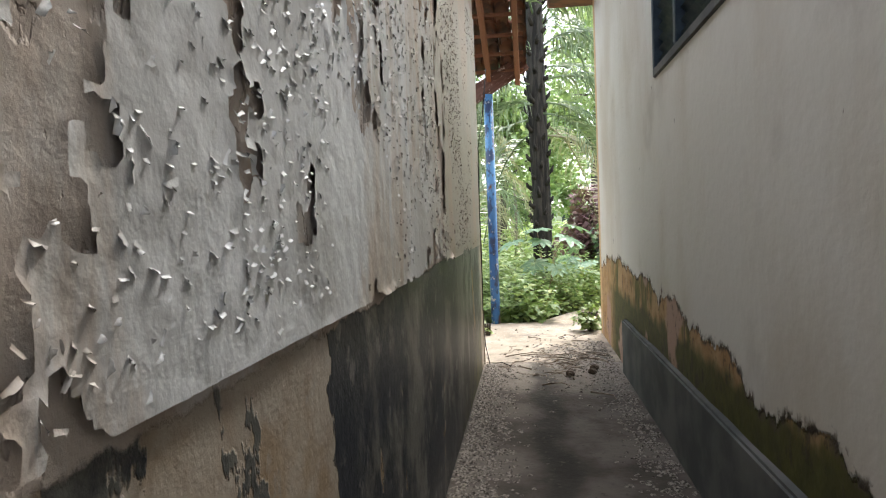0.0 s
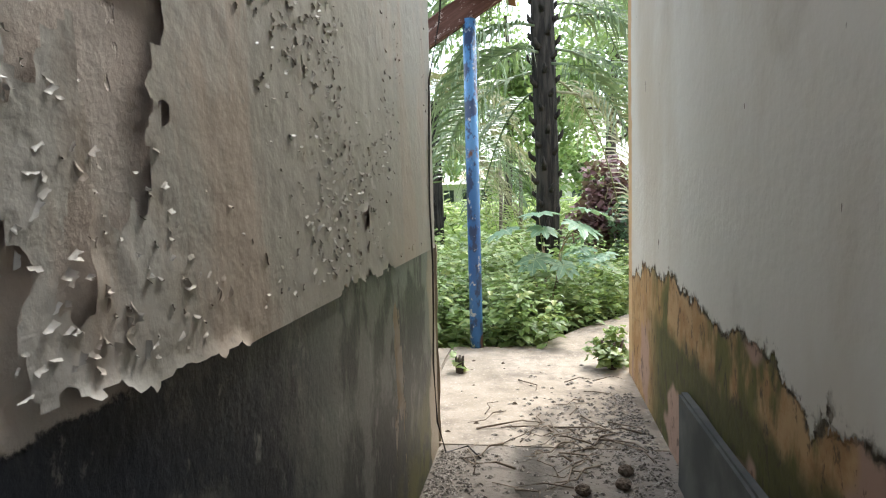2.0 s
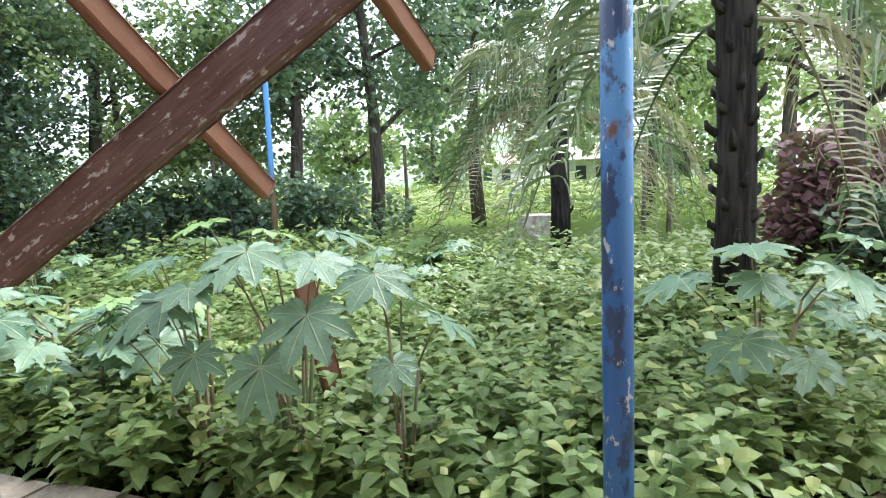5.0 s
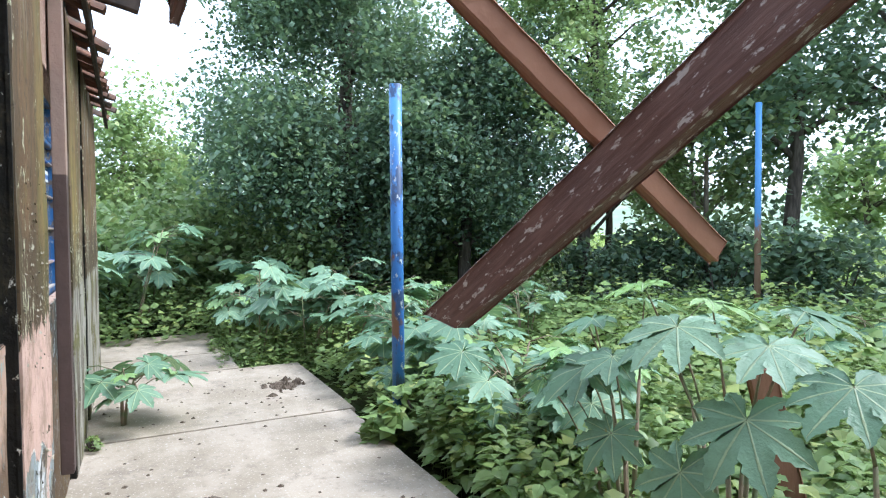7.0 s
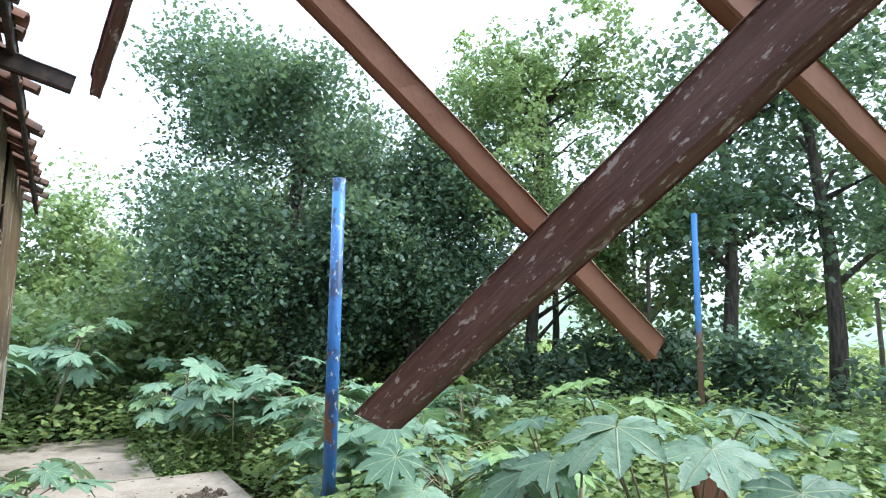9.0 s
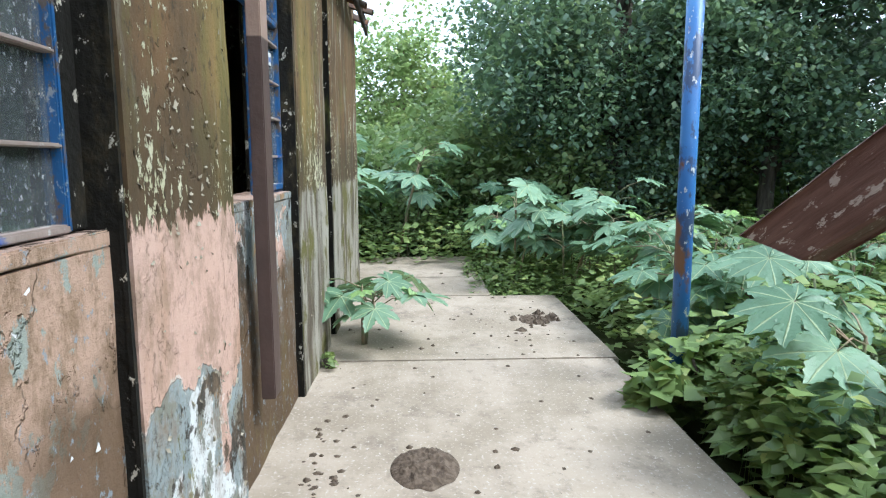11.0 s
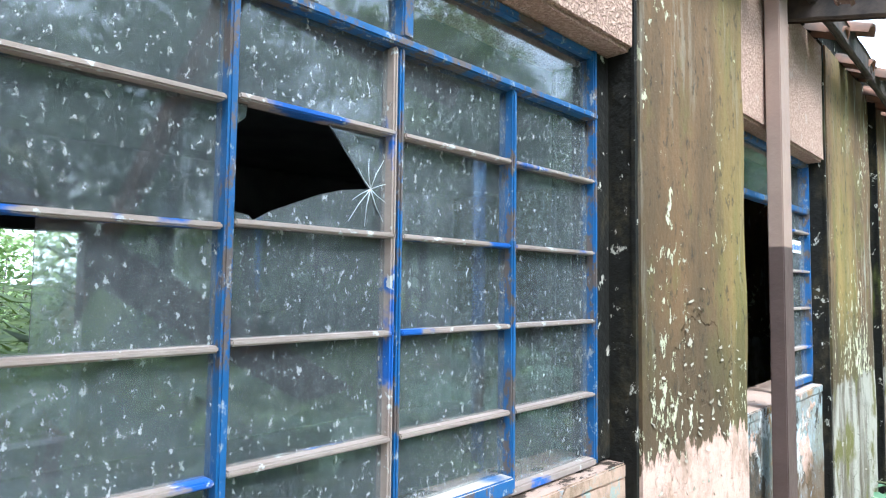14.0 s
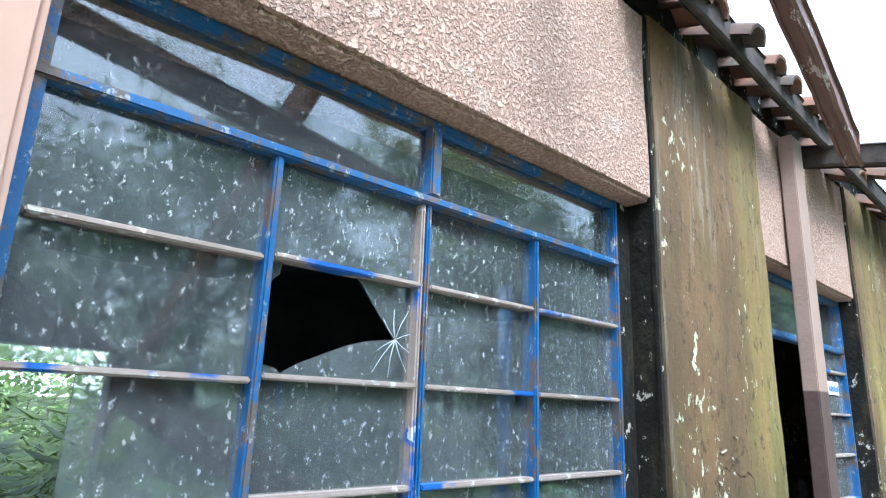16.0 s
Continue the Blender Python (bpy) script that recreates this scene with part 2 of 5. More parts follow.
def spandrel_coats(n):
    """The wall under the windows: white and blue coat, bare render, rotten plaster by the pier."""
    color, h = facade_layers(n, 1.0, n.step(n.axis(2), 0.85, 0.2), n.step(n.axis(0), -1.7, -2.4))
    x = n.math("ADD", n.axis(0), n.math("MULTIPLY", n.math("SUBTRACT", n.noise(4.5, 7, n.stretch(1, 1, 0.7, 6), 0.65), 0.5), 0.32))
    z = n.math("ADD", n.axis(2), n.math("MULTIPLY", n.math("SUBTRACT", n.noise(5, 7, n.stretch(1, 1, 1, 16), 0.65), 0.5), 0.5))
    white = n.mix((0.64, 0.65, 0.65), (0.27, 0.36, 0.42), n.step(n.noise(4, 8, n.stretch(1, 1, 0.8, 23), 0.7), 0.50, 0.56))
    white = n.mix(white, (0.30, 0.30, 0.28), n.math("MULTIPLY", n.step(n.noise(17, 7, None, 0.72), 0.57, 0.63), 0.6))
    color = n.mix(color, white, n.math("MULTIPLY", n.step(x, -1.74, -1.72), n.step(z, 0.55, 0.57)))
    cement = n.mix((0.33, 0.35, 0.31), (0.17, 0.20, 0.18), n.step(n.noise(13, 8, None, 0.75), 0.42, 0.6))
    color = n.mix(color, cement, n.math("MULTIPLY", n.math("MULTIPLY", n.step(x, -1.93, -1.92), n.step(x, -1.72, -1.735)), n.step(z, 0.5, 0.55)))
    # mottled pinkish plaster towards the pier
    old = n.mix((0.49, 0.335, 0.25), (0.28, 0.19, 0.125), n.step(n.noise(9, 10, n.stretch(1.4, 1, 0.7, 31), 0.78), 0.44, 0.62))
    old = n.mix(old, (0.33, 0.36, 0.32), n.step(n.noise(6, 8, n.stretch(1.3, 1, 0.8, 37), 0.7), 0.57, 0.60))
    near_pier = n.math("MULTIPLY", n.step(x, -1.92, -1.94), n.step(n.axis(0), -2.9, -2.6))
    color = n.mix(color, old, near_pier)
    rot = n.math("MULTIPLY", n.step(x, -1.95, -2.25), n.step(z, 0.98, 0.78))
    color = n.mix(color, n.mix((0.075, 0.052, 0.03), (0.16, 0.10, 0.055), n.noise(6, 6)), n.math("MULTIPLY", rot, 0.85))
    flecks = n.math("MULTIPLY", n.step(n.noise(24, 8, n.stretch(1, 1, 0.7, 41), 0.75), 0.58, 0.62), n.step(n.axis(0), -1.7, -2.2))
    return n.mix(color, (0.27, 0.33, 0.38), n.math("MULTIPLY", flecks, 0.8)), h


def make_spandrel():
    n = Nodes("peeling_pink_plaster")
    color, h = spandrel_coats(n)
    return n.done(color, 0.85, h, 0.010, 0.2)


def make_pier():
    n = Nodes("mouldy_pier_plaster")
    z, x = n.axis(2), n.axis(0)
    zw = n.math("ADD", z, n.math("MULTIPLY", n.math("SUBTRACT", n.noise(4, 6), 0.5), 0.4))
    low, hl = facade_layers(n, 3.0, n.math("SUBTRACT", n.math("MULTIPLY", n.step(zw, 0.82, 0.6), 1.2), 0.7), n.math("MULTIPLY", n.step(zw, 0.82, 0.70), 0.3))
    # the further piers have lost their pink coat
    ashen = n.mix((0.33, 0.31, 0.26), (0.10, 0.08, 0.055), n.step(n.noise(1.6, 8, n.stretch(3, 3, 0.5, 2), 0.7), 0.42, 0.60))
    ashen = n.mix(ashen, (0.12, 0.11, 0.035), n.step(n.noise(2.2, 7, n.stretch(1.4, 1, 0.8, 19), 0.68), 0.52, 0.60))
    low = n.mix(low, ashen, n.step(x, -4.2, -4.4))
    run = n.noise(1.0, 8, n.stretch(3.5, 3.5, 1.1), 0.7, 0.4)
    mould = n.mix((0.155, 0.092, 0.044), (0.095, 0.062, 0.032), n.step(run, 0.38, 0.62))
    mould = n.mix(mould, (0.14, 0.12, 0.04), n.math("MULTIPLY", n.step(n.noise(2.3, 7, n.stretch(1.6, 1, 0.7, 15), 0.7), 0.5, 0.62), 0.6))
    # ochre and lichen runs down one side of each pier
    wob = n.math("ADD", x, n.math("MULTIPLY", n.math("SUBTRACT", n.noise(1.5, 6, n.stretch(2, 2, 0.5, 8)), 0.5), 0.5))
    ochre = n.math("MAXIMUM", n.math("MULTIPLY", n.step(wob, -3.02, -3.2), n.step(wob, -3.6, -3.4)), n.math("MULTIPLY", n.step(wob, -4.66, -4.74), n.step(wob, -5.3, -5.1)))
    mould = n.mix(mould, n.mix((0.30, 0.215, 0.07), (0.15, 0.14, 0.04), n.step(n.noise(1.0, 7, n.stretch(9, 9, 0.6, 4), 0.65), 0.42, 0.6)), n.math("MULTIPLY", ochre, n.math("ADD", 0.25, n.math("MULTIPLY", n.step(z, 2.6, 1.7), 0.4))))
    grey = n.math("MULTIPLY", n.step(n.noise(1.0, 7, n.stretch(9, 9, 0.9, 5), 0.7), 0.54, 0.64), n.math("ADD", 0.2, n.math("MULTIPLY", n.step(x, -5.0, -5.4), 0.5)))
    mould = n.mix(mould, (0.40, 0.40, 0.34), grey)
    mould = n.mix(mould, (0.03, 0.024, 0.016), n.math("MULTIPLY", n.step(n.noise(24, 8, n.stretch(1, 1, 0.6, 3), 0.75), 0.55, 0.62), 0.7))
    foot = n.math("ADD", z, n.math("MULTIPLY", n.math("SUBTRACT", n.noise(3, 6), 0.5), 0.5))
    mould = n.mix(mould, (0.045, 0.036, 0.022), n.math("MULTIPLY", n.step(foot, 1.75, 1.35), 0.6))
    crumb = n.math("ADD", n.noise(26, 8, n.stretch(1, 1, 0.6), 0.7), n.math("MULTIPLY", n.noise(1.9, 4, n.stretch(1.5, 1, 0.8, 6)), 0.6))
    chip = n.step(n.math("ADD", crumb, n.math("MULTIPLY", n.step(foot, 1.9, 1.3), 0.07)), 0.955, 0.97)
    mould = n.mix(mould, n.mix((0.62, 0.58, 0.48), (0.40, 0.40, 0.20), n.noise(8, 4)), chip)
    e = n.math("ADD", z, n.math("MULTIPLY", n.math("SUBTRACT", n.noise(14, 7, n.stretch(1, 1, 0.35), 0.65), 0.5), 0.30))
    color = n.mix(low, mould, n.step(e, 1.22, 1.235))
    h = n.math("ADD", n.math("MULTIPLY", chip, 0.8), n.math("ADD", n.math("MULTIPLY", hl, 0.6), n.math("MULTIPLY", n.noise(6, 6), 0.5)))
    return n.done(color, 0.8, h, 0.009, 0.25)


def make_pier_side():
    n = Nodes("near_black_plaster")
    # Near-black base, with greenish patches and pale chips over it.
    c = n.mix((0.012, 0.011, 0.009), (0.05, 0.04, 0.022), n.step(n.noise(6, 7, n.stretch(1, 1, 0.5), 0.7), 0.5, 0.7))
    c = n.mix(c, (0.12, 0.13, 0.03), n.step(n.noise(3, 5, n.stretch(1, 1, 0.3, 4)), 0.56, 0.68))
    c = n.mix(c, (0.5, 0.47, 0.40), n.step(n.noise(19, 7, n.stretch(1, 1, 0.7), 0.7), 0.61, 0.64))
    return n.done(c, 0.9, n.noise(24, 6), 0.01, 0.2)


def make_roughcast():
    n = Nodes("pink_roughcast")
    lumps = n.noise(95, 3, n.stretch(1, 1, 1), 0.55, 0.5)
    pit = n.step(lumps, 0.40, 0.60)
    # Relief is put into the colour too: darker pink in the hollows.
    c = n.mix((0.43, 0.275, 0.21), (0.58, 0.395, 0.31), pit)
    c = n.mix(c, (0.42, 0.28, 0.21), n.math("MULTIPLY", n.step(n.noise(2.5, 6, n.stretch(1.5, 1, 0.35), 0.65), 0.5, 0.75), 0.6))
    c = n.mix(c, (0.62, 0.52, 0.46), n.math("MULTIPLY", n.step(n.noise(9, 6), 0.6, 0.7), 0.35))
    return n.done(c, 0.9, n.math("ADD", pit, n.math("MULTIPLY", n.noise(130, 3), 0.3)), 0.010, 0.2)


def make_slab():
    n = Nodes("worn_concrete")
    c = n.mix((0.39, 0.33, 0.265), (0.28, 0.235, 0.18), n.step(n.noise(1.1, 8, None, 0.65), 0.40, 0.62))
    c = n.mix(c, (0.19, 0.16, 0.13), n.math("MULTIPLY", n.step(n.noise(2.1, 8, n.stretch(1, 1, 1, 4), 0.72), 0.54, 0.68), 0.75))
    c = n.mix(c, (0.47, 0.42, 0.37), n.step(n.noise(50, 4), 0.56, 0.7))
    c = n.mix(c, (0.20, 0.17, 0.135), n.math("MULTIPLY", n.step(n.noise(8, 8, n.stretch(1, 1, 1, 13), 0.75), 0.52, 0.62), 0.4))
    # Mottled darker over the corner slab only, to hold down its brightness.
    worn = n.math("MULTIPLY", n.step(n.axis(0), -0.1, 0.4), n.step(n.noise(2.6, 7, n.stretch(1, 1, 1, 17), 0.7), 0.44, 0.62))
    c = n.mix(c, (0.13, 0.11, 0.09), n.math("MULTIPLY", worn, 0.7))
    c = n.mix(c, (0.16, 0.13, 0.10), n.step(n.noise(60, 3, n.stretch(1, 1, 1, 9)), 0.69, 0.74))
    return n.done(c, 0.9, n.math("ADD", n.noise(7, 5), n.math("MULTIPLY", n.noise(70, 4), 0.4)), 0.006, 0.2)


def make_passage_floor():
    n = Nodes("dirty_concrete")
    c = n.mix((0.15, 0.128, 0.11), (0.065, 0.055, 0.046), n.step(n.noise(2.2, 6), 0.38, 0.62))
    # Paler towards the open end, then a dark stain along the middle.
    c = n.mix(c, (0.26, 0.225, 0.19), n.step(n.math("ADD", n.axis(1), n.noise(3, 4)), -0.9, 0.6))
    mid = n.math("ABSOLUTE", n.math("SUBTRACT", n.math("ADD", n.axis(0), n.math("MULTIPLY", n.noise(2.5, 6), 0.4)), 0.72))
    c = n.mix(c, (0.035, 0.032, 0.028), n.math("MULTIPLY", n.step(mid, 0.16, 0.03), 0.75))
    c = n.mix(c, (0.09, 0.08, 0.065), n.step(n.noise(26, 5), 0.58, 0.70))
    return n.done(c, 0.9, n.noise(30, 6), 0.008, 0.2)


def make_ground():
    n = Nodes("dark_soil")
    c = n.mix((0.05, 0.045, 0.025), (0.035, 0.06, 0.015), n.noise(3, 5))
    far = n.mix((0.20, 0.27, 0.06), (0.12, 0.20, 0.04), n.noise(0.4, 5))
    return n.done(n.mix(c, far, n.step(n.axis(1), 12, 24)), 1.0, n.noise(9, 5), 0.05, 0.1)


def make_leaf(name, a, b, c, gloss=0.45, clear=0.25):
    """Leaves: three greens from leaf to leaf, a little light through them."""
    n = Nodes(name)
    r = n.island()
    col = n.mix(a, b, n.step(r, 0.0, 0.6))
    col = n.mix(col, c, n.step(r, 0.82, 1.0))
    col = n.mix(col, (0.02, 0.03, 0.01), n.math("MULTIPLY", n.step(n.noise(1.3, 3), 0.6, 0.85), 0.2))
    n.done(col, gloss, None, 0.01, 0.4)
    tr = n.node("ShaderNodeBsdfTranslucent", Color=n.mix(col, (0.25, 0.35, 0.05), 0.35))
    mx = n.node("ShaderNodeMixShader")
    mx.inputs[0].default_value = clear
    n.t.links.new(n.bsdf.outputs[0], mx.inputs[1])
    n.t.links.new(tr.outputs[0], mx.inputs[2])
    n.t.links.new(mx.outputs[0], n.t.nodes["Material Output"].inputs[0])
    return n.m


def make_castor_leaf(name, a, b):
    n = Nodes(name)
    col = n.mix(a, b, n.random())
    col = n.mix(col, (0.10, 0.17, 0.09), n.math("MULTIPLY", n.step(n.noise(14, 4), 0.52, 0.70), 0.45))
    rib = n.t.nodes.new("ShaderNodeAttribute")
    rib.attribute_name = "rib"
    vein = n.step(rib.outputs["Fac"], 0.86, 0.97)
    col = n.mix(col, (0.44, 0.52, 0.30), n.math("MULTIPLY", vein, 0.8))
    col = n.mix(col, (0.30, 0.24, 0.07), n.math("MULTIPLY", n.step(n.noise(23, 4, n.stretch(1, 1, 1, 4)), 0.70, 0.74), 0.7))
    n.done(col, 0.38, n.math("ADD", n.noise(60, 3), n.math("MULTIPLY", vein, 0.6)), 0.004, 0.45)
    tr = n.node("ShaderNodeBsdfTranslucent", Color=n.mix(col, (0.30, 0.42, 0.05), 0.4))
    mx = n.node("ShaderNodeMixShader")
    mx.inputs[0].default_value = 0.25
    n.t.links.new(n.bsdf.outputs[0], mx.inputs[1])
    n.t.links.new(tr.outputs[0], mx.inputs[2])
    n.t.links.new(mx.outputs[0], n.t.nodes["Material Output"].inputs[0])
    return n.m


def make_bark(name, a, b, sz=0.4):
    n = Nodes(name)
    g = n.noise(9, 6, n.stretch(2, 2, sz))
    return n.done(n.mix(a, b, n.step(g, 0.35, 0.65)), 0.9, g, 0.03, 0.2)


def make_blue_steel():
    n = Nodes("chipped_blue_paint")
    wear = n.noise(6, 6, n.stretch(1.2, 1.2, 0.6), 0.65)
    tone = n.mix((0.03, 0.125, 0.37), (0.10, 0.29, 0.57), n.step(n.noise(1.1, 3, n.stretch(1, 1, 0.7)), 0.40, 0.62))
    c = n.mix(tone, (0.03, 0.06, 0.14), n.step(wear, 0.50, 0.56))
    c = n.mix(c, (0.50, 0.52, 0.52), n.step(n.noise(20, 6, n.stretch(1, 1, 0.6), 0.65), 0.60, 0.64))
    c = n.mix(c, (0.16, 0.075, 0.04), n.step(n.noise(3.2, 6, n.stretch(1, 1, 0.5, 6)), 0.62, 0.66))
    return n.done(c, 0.45, wear, 0.006, 0.5)


def make_rusty_blue():
    n = Nodes("blue_paint_rusted_below")
    wear = n.noise(6, 7, n.stretch(1.2, 1.2, 0.4), 0.65)
    c = n.mix((0.05, 0.19, 0.48), (0.12, 0.30, 0.58), n.noise(2, 4))
    z = n.math("ADD", n.axis(2), n.math("MULTIPLY", n.math("SUBTRACT", wear, 0.5), 1.4))
    return n.done(n.mix(c, n.mix((0.17, 0.09, 0.055), (0.27, 0.18, 0.13), wear), n.step(z, 1.75, 1.55)), 0.6, wear, 0.006, 0.4)


def make_frame_blue():
    n = Nodes("dusty_blue_window_paint")
    up = n.node("ShaderNodeSeparateXYZ", Vector=n.geo.outputs["Normal"]).outputs[2]
    c = n.mix((0.012, 0.075, 0.21), (0.02, 0.11, 0.30), n.noise(8, 4))
    c = n.mix(c, (0.11, 0.085, 0.075), n.step(n.noise(16, 8, n.stretch(1, 1, 0.5), 0.74), 0.51, 0.57))
    c = n.mix(c, (0.40, 0.42, 0.44), n.math("MULTIPLY", n.step(n.noise(45, 6, n.stretch(1, 1, 0.6), 0.7), 0.58, 0.66), 0.7))
    c = n.mix(c, (0.42, 0.37, 0.33), n.math("MULTIPLY", n.step(n.noise(5, 6, n.stretch(1, 1, 1, 3)), 0.36, 0.5), n.step(up, 0.3, 0.8)))
    return n.done(c, 0.5, n.noise(30, 5), 0.003, 0.5)


def make_bar():
    n = Nodes("flaking_glazing_bar")
    c = n.mix((0.36, 0.31, 0.28), (0.24, 0.17, 0.14), n.noise(14, 5))
    c = n.mix(c, (0.02, 0.10, 0.38), n.step(n.noise(4, 5, n.stretch(1, 1, 1, 2)), 0.58, 0.62))
    c = n.mix(c, (0.55, 0.55, 0.54), n.step(n.noise(28, 4), 0.62, 0.68))
    return n.done(c, 0.6, n.noise(40, 4), 0.004, 0.4)


def make_wood():
    n = Nodes("weathered_brown_paint")
    own = n.t.nodes.new("ShaderNodeTexCoord").outputs["Object"]

    def along(sx, sy, off):
        m = n.node("ShaderNodeMapping", Vector=own)
        m.inputs[1].default_value, m.inputs[3].default_value = (off, off, off), (sx, sy, sy)
        return m.outputs[0]

    grain = n.noise(6, 6, along(0.7, 7, 0), 0.6)
    c = n.mix((0.105, 0.050, 0.038), (0.16, 0.085, 0.065), n.step(grain, 0.35, 0.65))
    c = n.mix(c, (0.44, 0.38, 0.34), n.step(n.noise(11, 8, along(0.8, 2.0, 3), 0.74), 0.575, 0.59))
    return n.done(c, 0.6, grain, 0.006, 0.35)


def make_rafter():
    n = Nodes("red_brown_rafter")
    g = n.noise(7, 5, n.stretch(8, 1, 1))
    return n.done(n.mix((0.20, 0.09, 0.05), (0.28, 0.14, 0.085), g), 0.7, g, 0.006, 0.3)


def make_steel_brown():
    n = Nodes("rusty_brown_steel")
    c = n.mix((0.055, 0.035, 0.03), (0.11, 0.07, 0.06), n.noise(7, 6))
    c = n.mix(c, n.mix((0.26, 0.17, 0.135), (0.34, 0.24, 0.19), n.noise(6, 5)), n.step(n.axis(2), 1.90, 1.91))
    return n.done(c, 0.6, n.noise(25, 5), 0.004, 0.4)


def make_glass(name, alpha):
    """Dirty glass: a real pane with a dust film over it."""
    n = Nodes(name)
    film = n.math("ADD", n.math("MULTIPLY", n.noise(3.0, 6, n.stretch(1, 1, 0.7), 0.6), 0.75), n.math("MULTIPLY", n.noise(55, 5, n.stretch(1, 1, 0.5)), 0.45))
    specks = n.step(n.noise(62, 7, n.stretch(1.3, 1, 0.75), 0.70), 0.572, 0.64)
    specks = n.math("MAXIMUM", specks, n.step(n.noise(120, 3, n.stretch(1, 1, 0.7, 5), 0.6), 0.64, 0.72))
    dust = n.math("ADD", n.math("MULTIPLY", n.step(film, 0.25, 0.85), alpha), n.math("MULTIPLY", specks, 0.24))
    n.done((0.80, 0.82, 0.82), 0.03, None, 0.01, 0.5)
    n.bsdf.inputs["Transmission Weight"].default_value = 1.0
    n.bsdf.inputs["IOR"].default_value = 1.75
    d = n.node("ShaderNodeBsdfDiffuse", Color=n.mix((0.16, 0.18, 0.19), (0.52, 0.53, 0.53), specks))
    mx = n.node("ShaderNodeMixShader", Fac=dust)
    n.t.links.new(n.bsdf.outputs[0], mx.inputs[1])
    n.t.links.new(d.outputs[0], mx.inputs[2])
    n.t.links.new(mx.outputs[0], n.t.nodes["Material Output"].inputs[0])
    return n.m


def make_plain(name, a, b, scale=6.0, rough=0.8, depth=0.006, metal=0.0):
    n = Nodes(name)
    g = n.noise(scale, 5)
    return n.done(n.mix(a, b, n.step(g, 0.35, 0.65)), rough, g, depth, 0.3, Metallic=metal)


LEFT_WALL, RIGHT_WALL = make_left_wall(), make_right_wall()
SPANDREL, PIER, PIER_SIDE, ROUGHCAST = make_spandrel(), make_pier(), make_pier_side(), make_roughcast()
SLAB, PASSAGE, SOIL = make_slab(), make_passage_floor(), make_ground()
BLUE, FRAME, BAR = make_blue_steel(), make_frame_blue(), make_bar()
WOOD, RAFTER, STEEL = make_wood(), make_rafter(), make_steel_brown()
GLASS, CLEAR = make_glass("dusty_glass", 0.34), make_glass("clear_toplight_glass", 0.18)
def make_sill():
    n = Nodes("dirty_sill")
    face, h = spandrel_coats(n)
    up = n.node("ShaderNodeSeparateXYZ", Vector=n.geo.outputs["Normal"]).outputs[2]
    c = n.mix((0.40, 0.27, 0.21), (0.50, 0.38, 0.32), n.noise(5, 5))
    c = n.mix(c, (0.05, 0.035, 0.025), n.step(n.noise(5, 7, n.stretch(0.6, 1, 1), 0.7), 0.52, 0.56))
    c = n.mix(c, (0.42, 0.44, 0.45), n.step(n.noise(9, 6, n.stretch(1, 1, 1, 5), 0.7), 0.61, 0.64))
    return n.done(n.mix(face, c, n.step(up, 0.4, 0.8)), 0.9, h, 0.010, 0.2)


SILL = make_sill()
PINK = make_plain("faded_pink_plaster", (0.46, 0.29, 0.225), (0.52, 0.35, 0.28), 2.5, 0.85, 0.004)
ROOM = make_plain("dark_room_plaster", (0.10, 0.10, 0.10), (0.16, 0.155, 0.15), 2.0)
EAVES = make_plain("dark_eaves_timber", (0.03, 0.024, 0.02), (0.07, 0.05, 0.04), 12.0)
CLAY = make_plain("old_clay_tile", (0.19, 0.09, 0.055), (0.075, 0.055, 0.045), 5.0)
PLINTH = make_plain("grey_cement_render", (0.075, 0.08, 0.078), (0.14, 0.14, 0.13), 3.0)
DUNG = make_plain("dried_dung", (0.075, 0.055, 0.04), (0.15, 0.115, 0.085), 30.0, 0.95, 0.02)
TWIG = make_plain("dry_twig", (0.16, 0.12, 0.09), (0.26, 0.21, 0.16), 20.0)
PALE_BARK = make_bark("pale_bark", (0.26, 0.22, 0.17), (0.16, 0.13, 0.10))
DARK_BARK = make_bark("dark_bark", (0.06, 0.05, 0.042), (0.13, 0.11, 0.09))
CASTOR = make_castor_leaf("castor_leaf", (0.13, 0.24, 0.145), (0.25, 0.39, 0.26))
CASTOR_YOUNG = make_castor_leaf("young_castor_leaf", (0.24, 0.40, 0.12), (0.34, 0.50, 0.22))
STEM = make_plain("castor_stem", (0.16, 0.20, 0.10), (0.28, 0.20, 0.14), 8.0)
WEED = make_leaf("weed_leaf", (0.15, 0.225, 0.08), (0.24, 0.325, 0.11), (0.37, 0.42, 0.14), 0.42, 0.35)
BROAD_WEED = make_leaf("heart_weed_leaf", (0.15, 0.235, 0.085), (0.24, 0.34, 0.12), (0.38, 0.43, 0.14), 0.42, 0.35)
TREE_DARK = make_leaf("dark_tree_leaf", (0.11, 0.175, 0.13), (0.17, 0.255, 0.17), (0.33, 0.41, 0.23), 0.36, 0.42)
TREE_MID = make_leaf("thicket_leaf", (0.22, 0.31, 0.14), (0.32, 0.42, 0.18), (0.45, 0.50, 0.22), 0.42, 0.45)
PALM = make_leaf("palm_frond", (0.10, 0.15, 0.085), (0.21, 0.27, 0.16), (0.40, 0.42, 0.27), 0.36, 0.3)
DRY_PALM = make_leaf("dry_palm_frond", (0.24, 0.23, 0.13), (0.36, 0.34, 0.20), (0.46, 0.42, 0.27), 0.5, 0.3)
RED_LEAF = make_leaf("purple_shrub_leaf", (0.13, 0.06, 0.075), (0.22, 0.11, 0.12), (0.34, 0.22, 0.20))
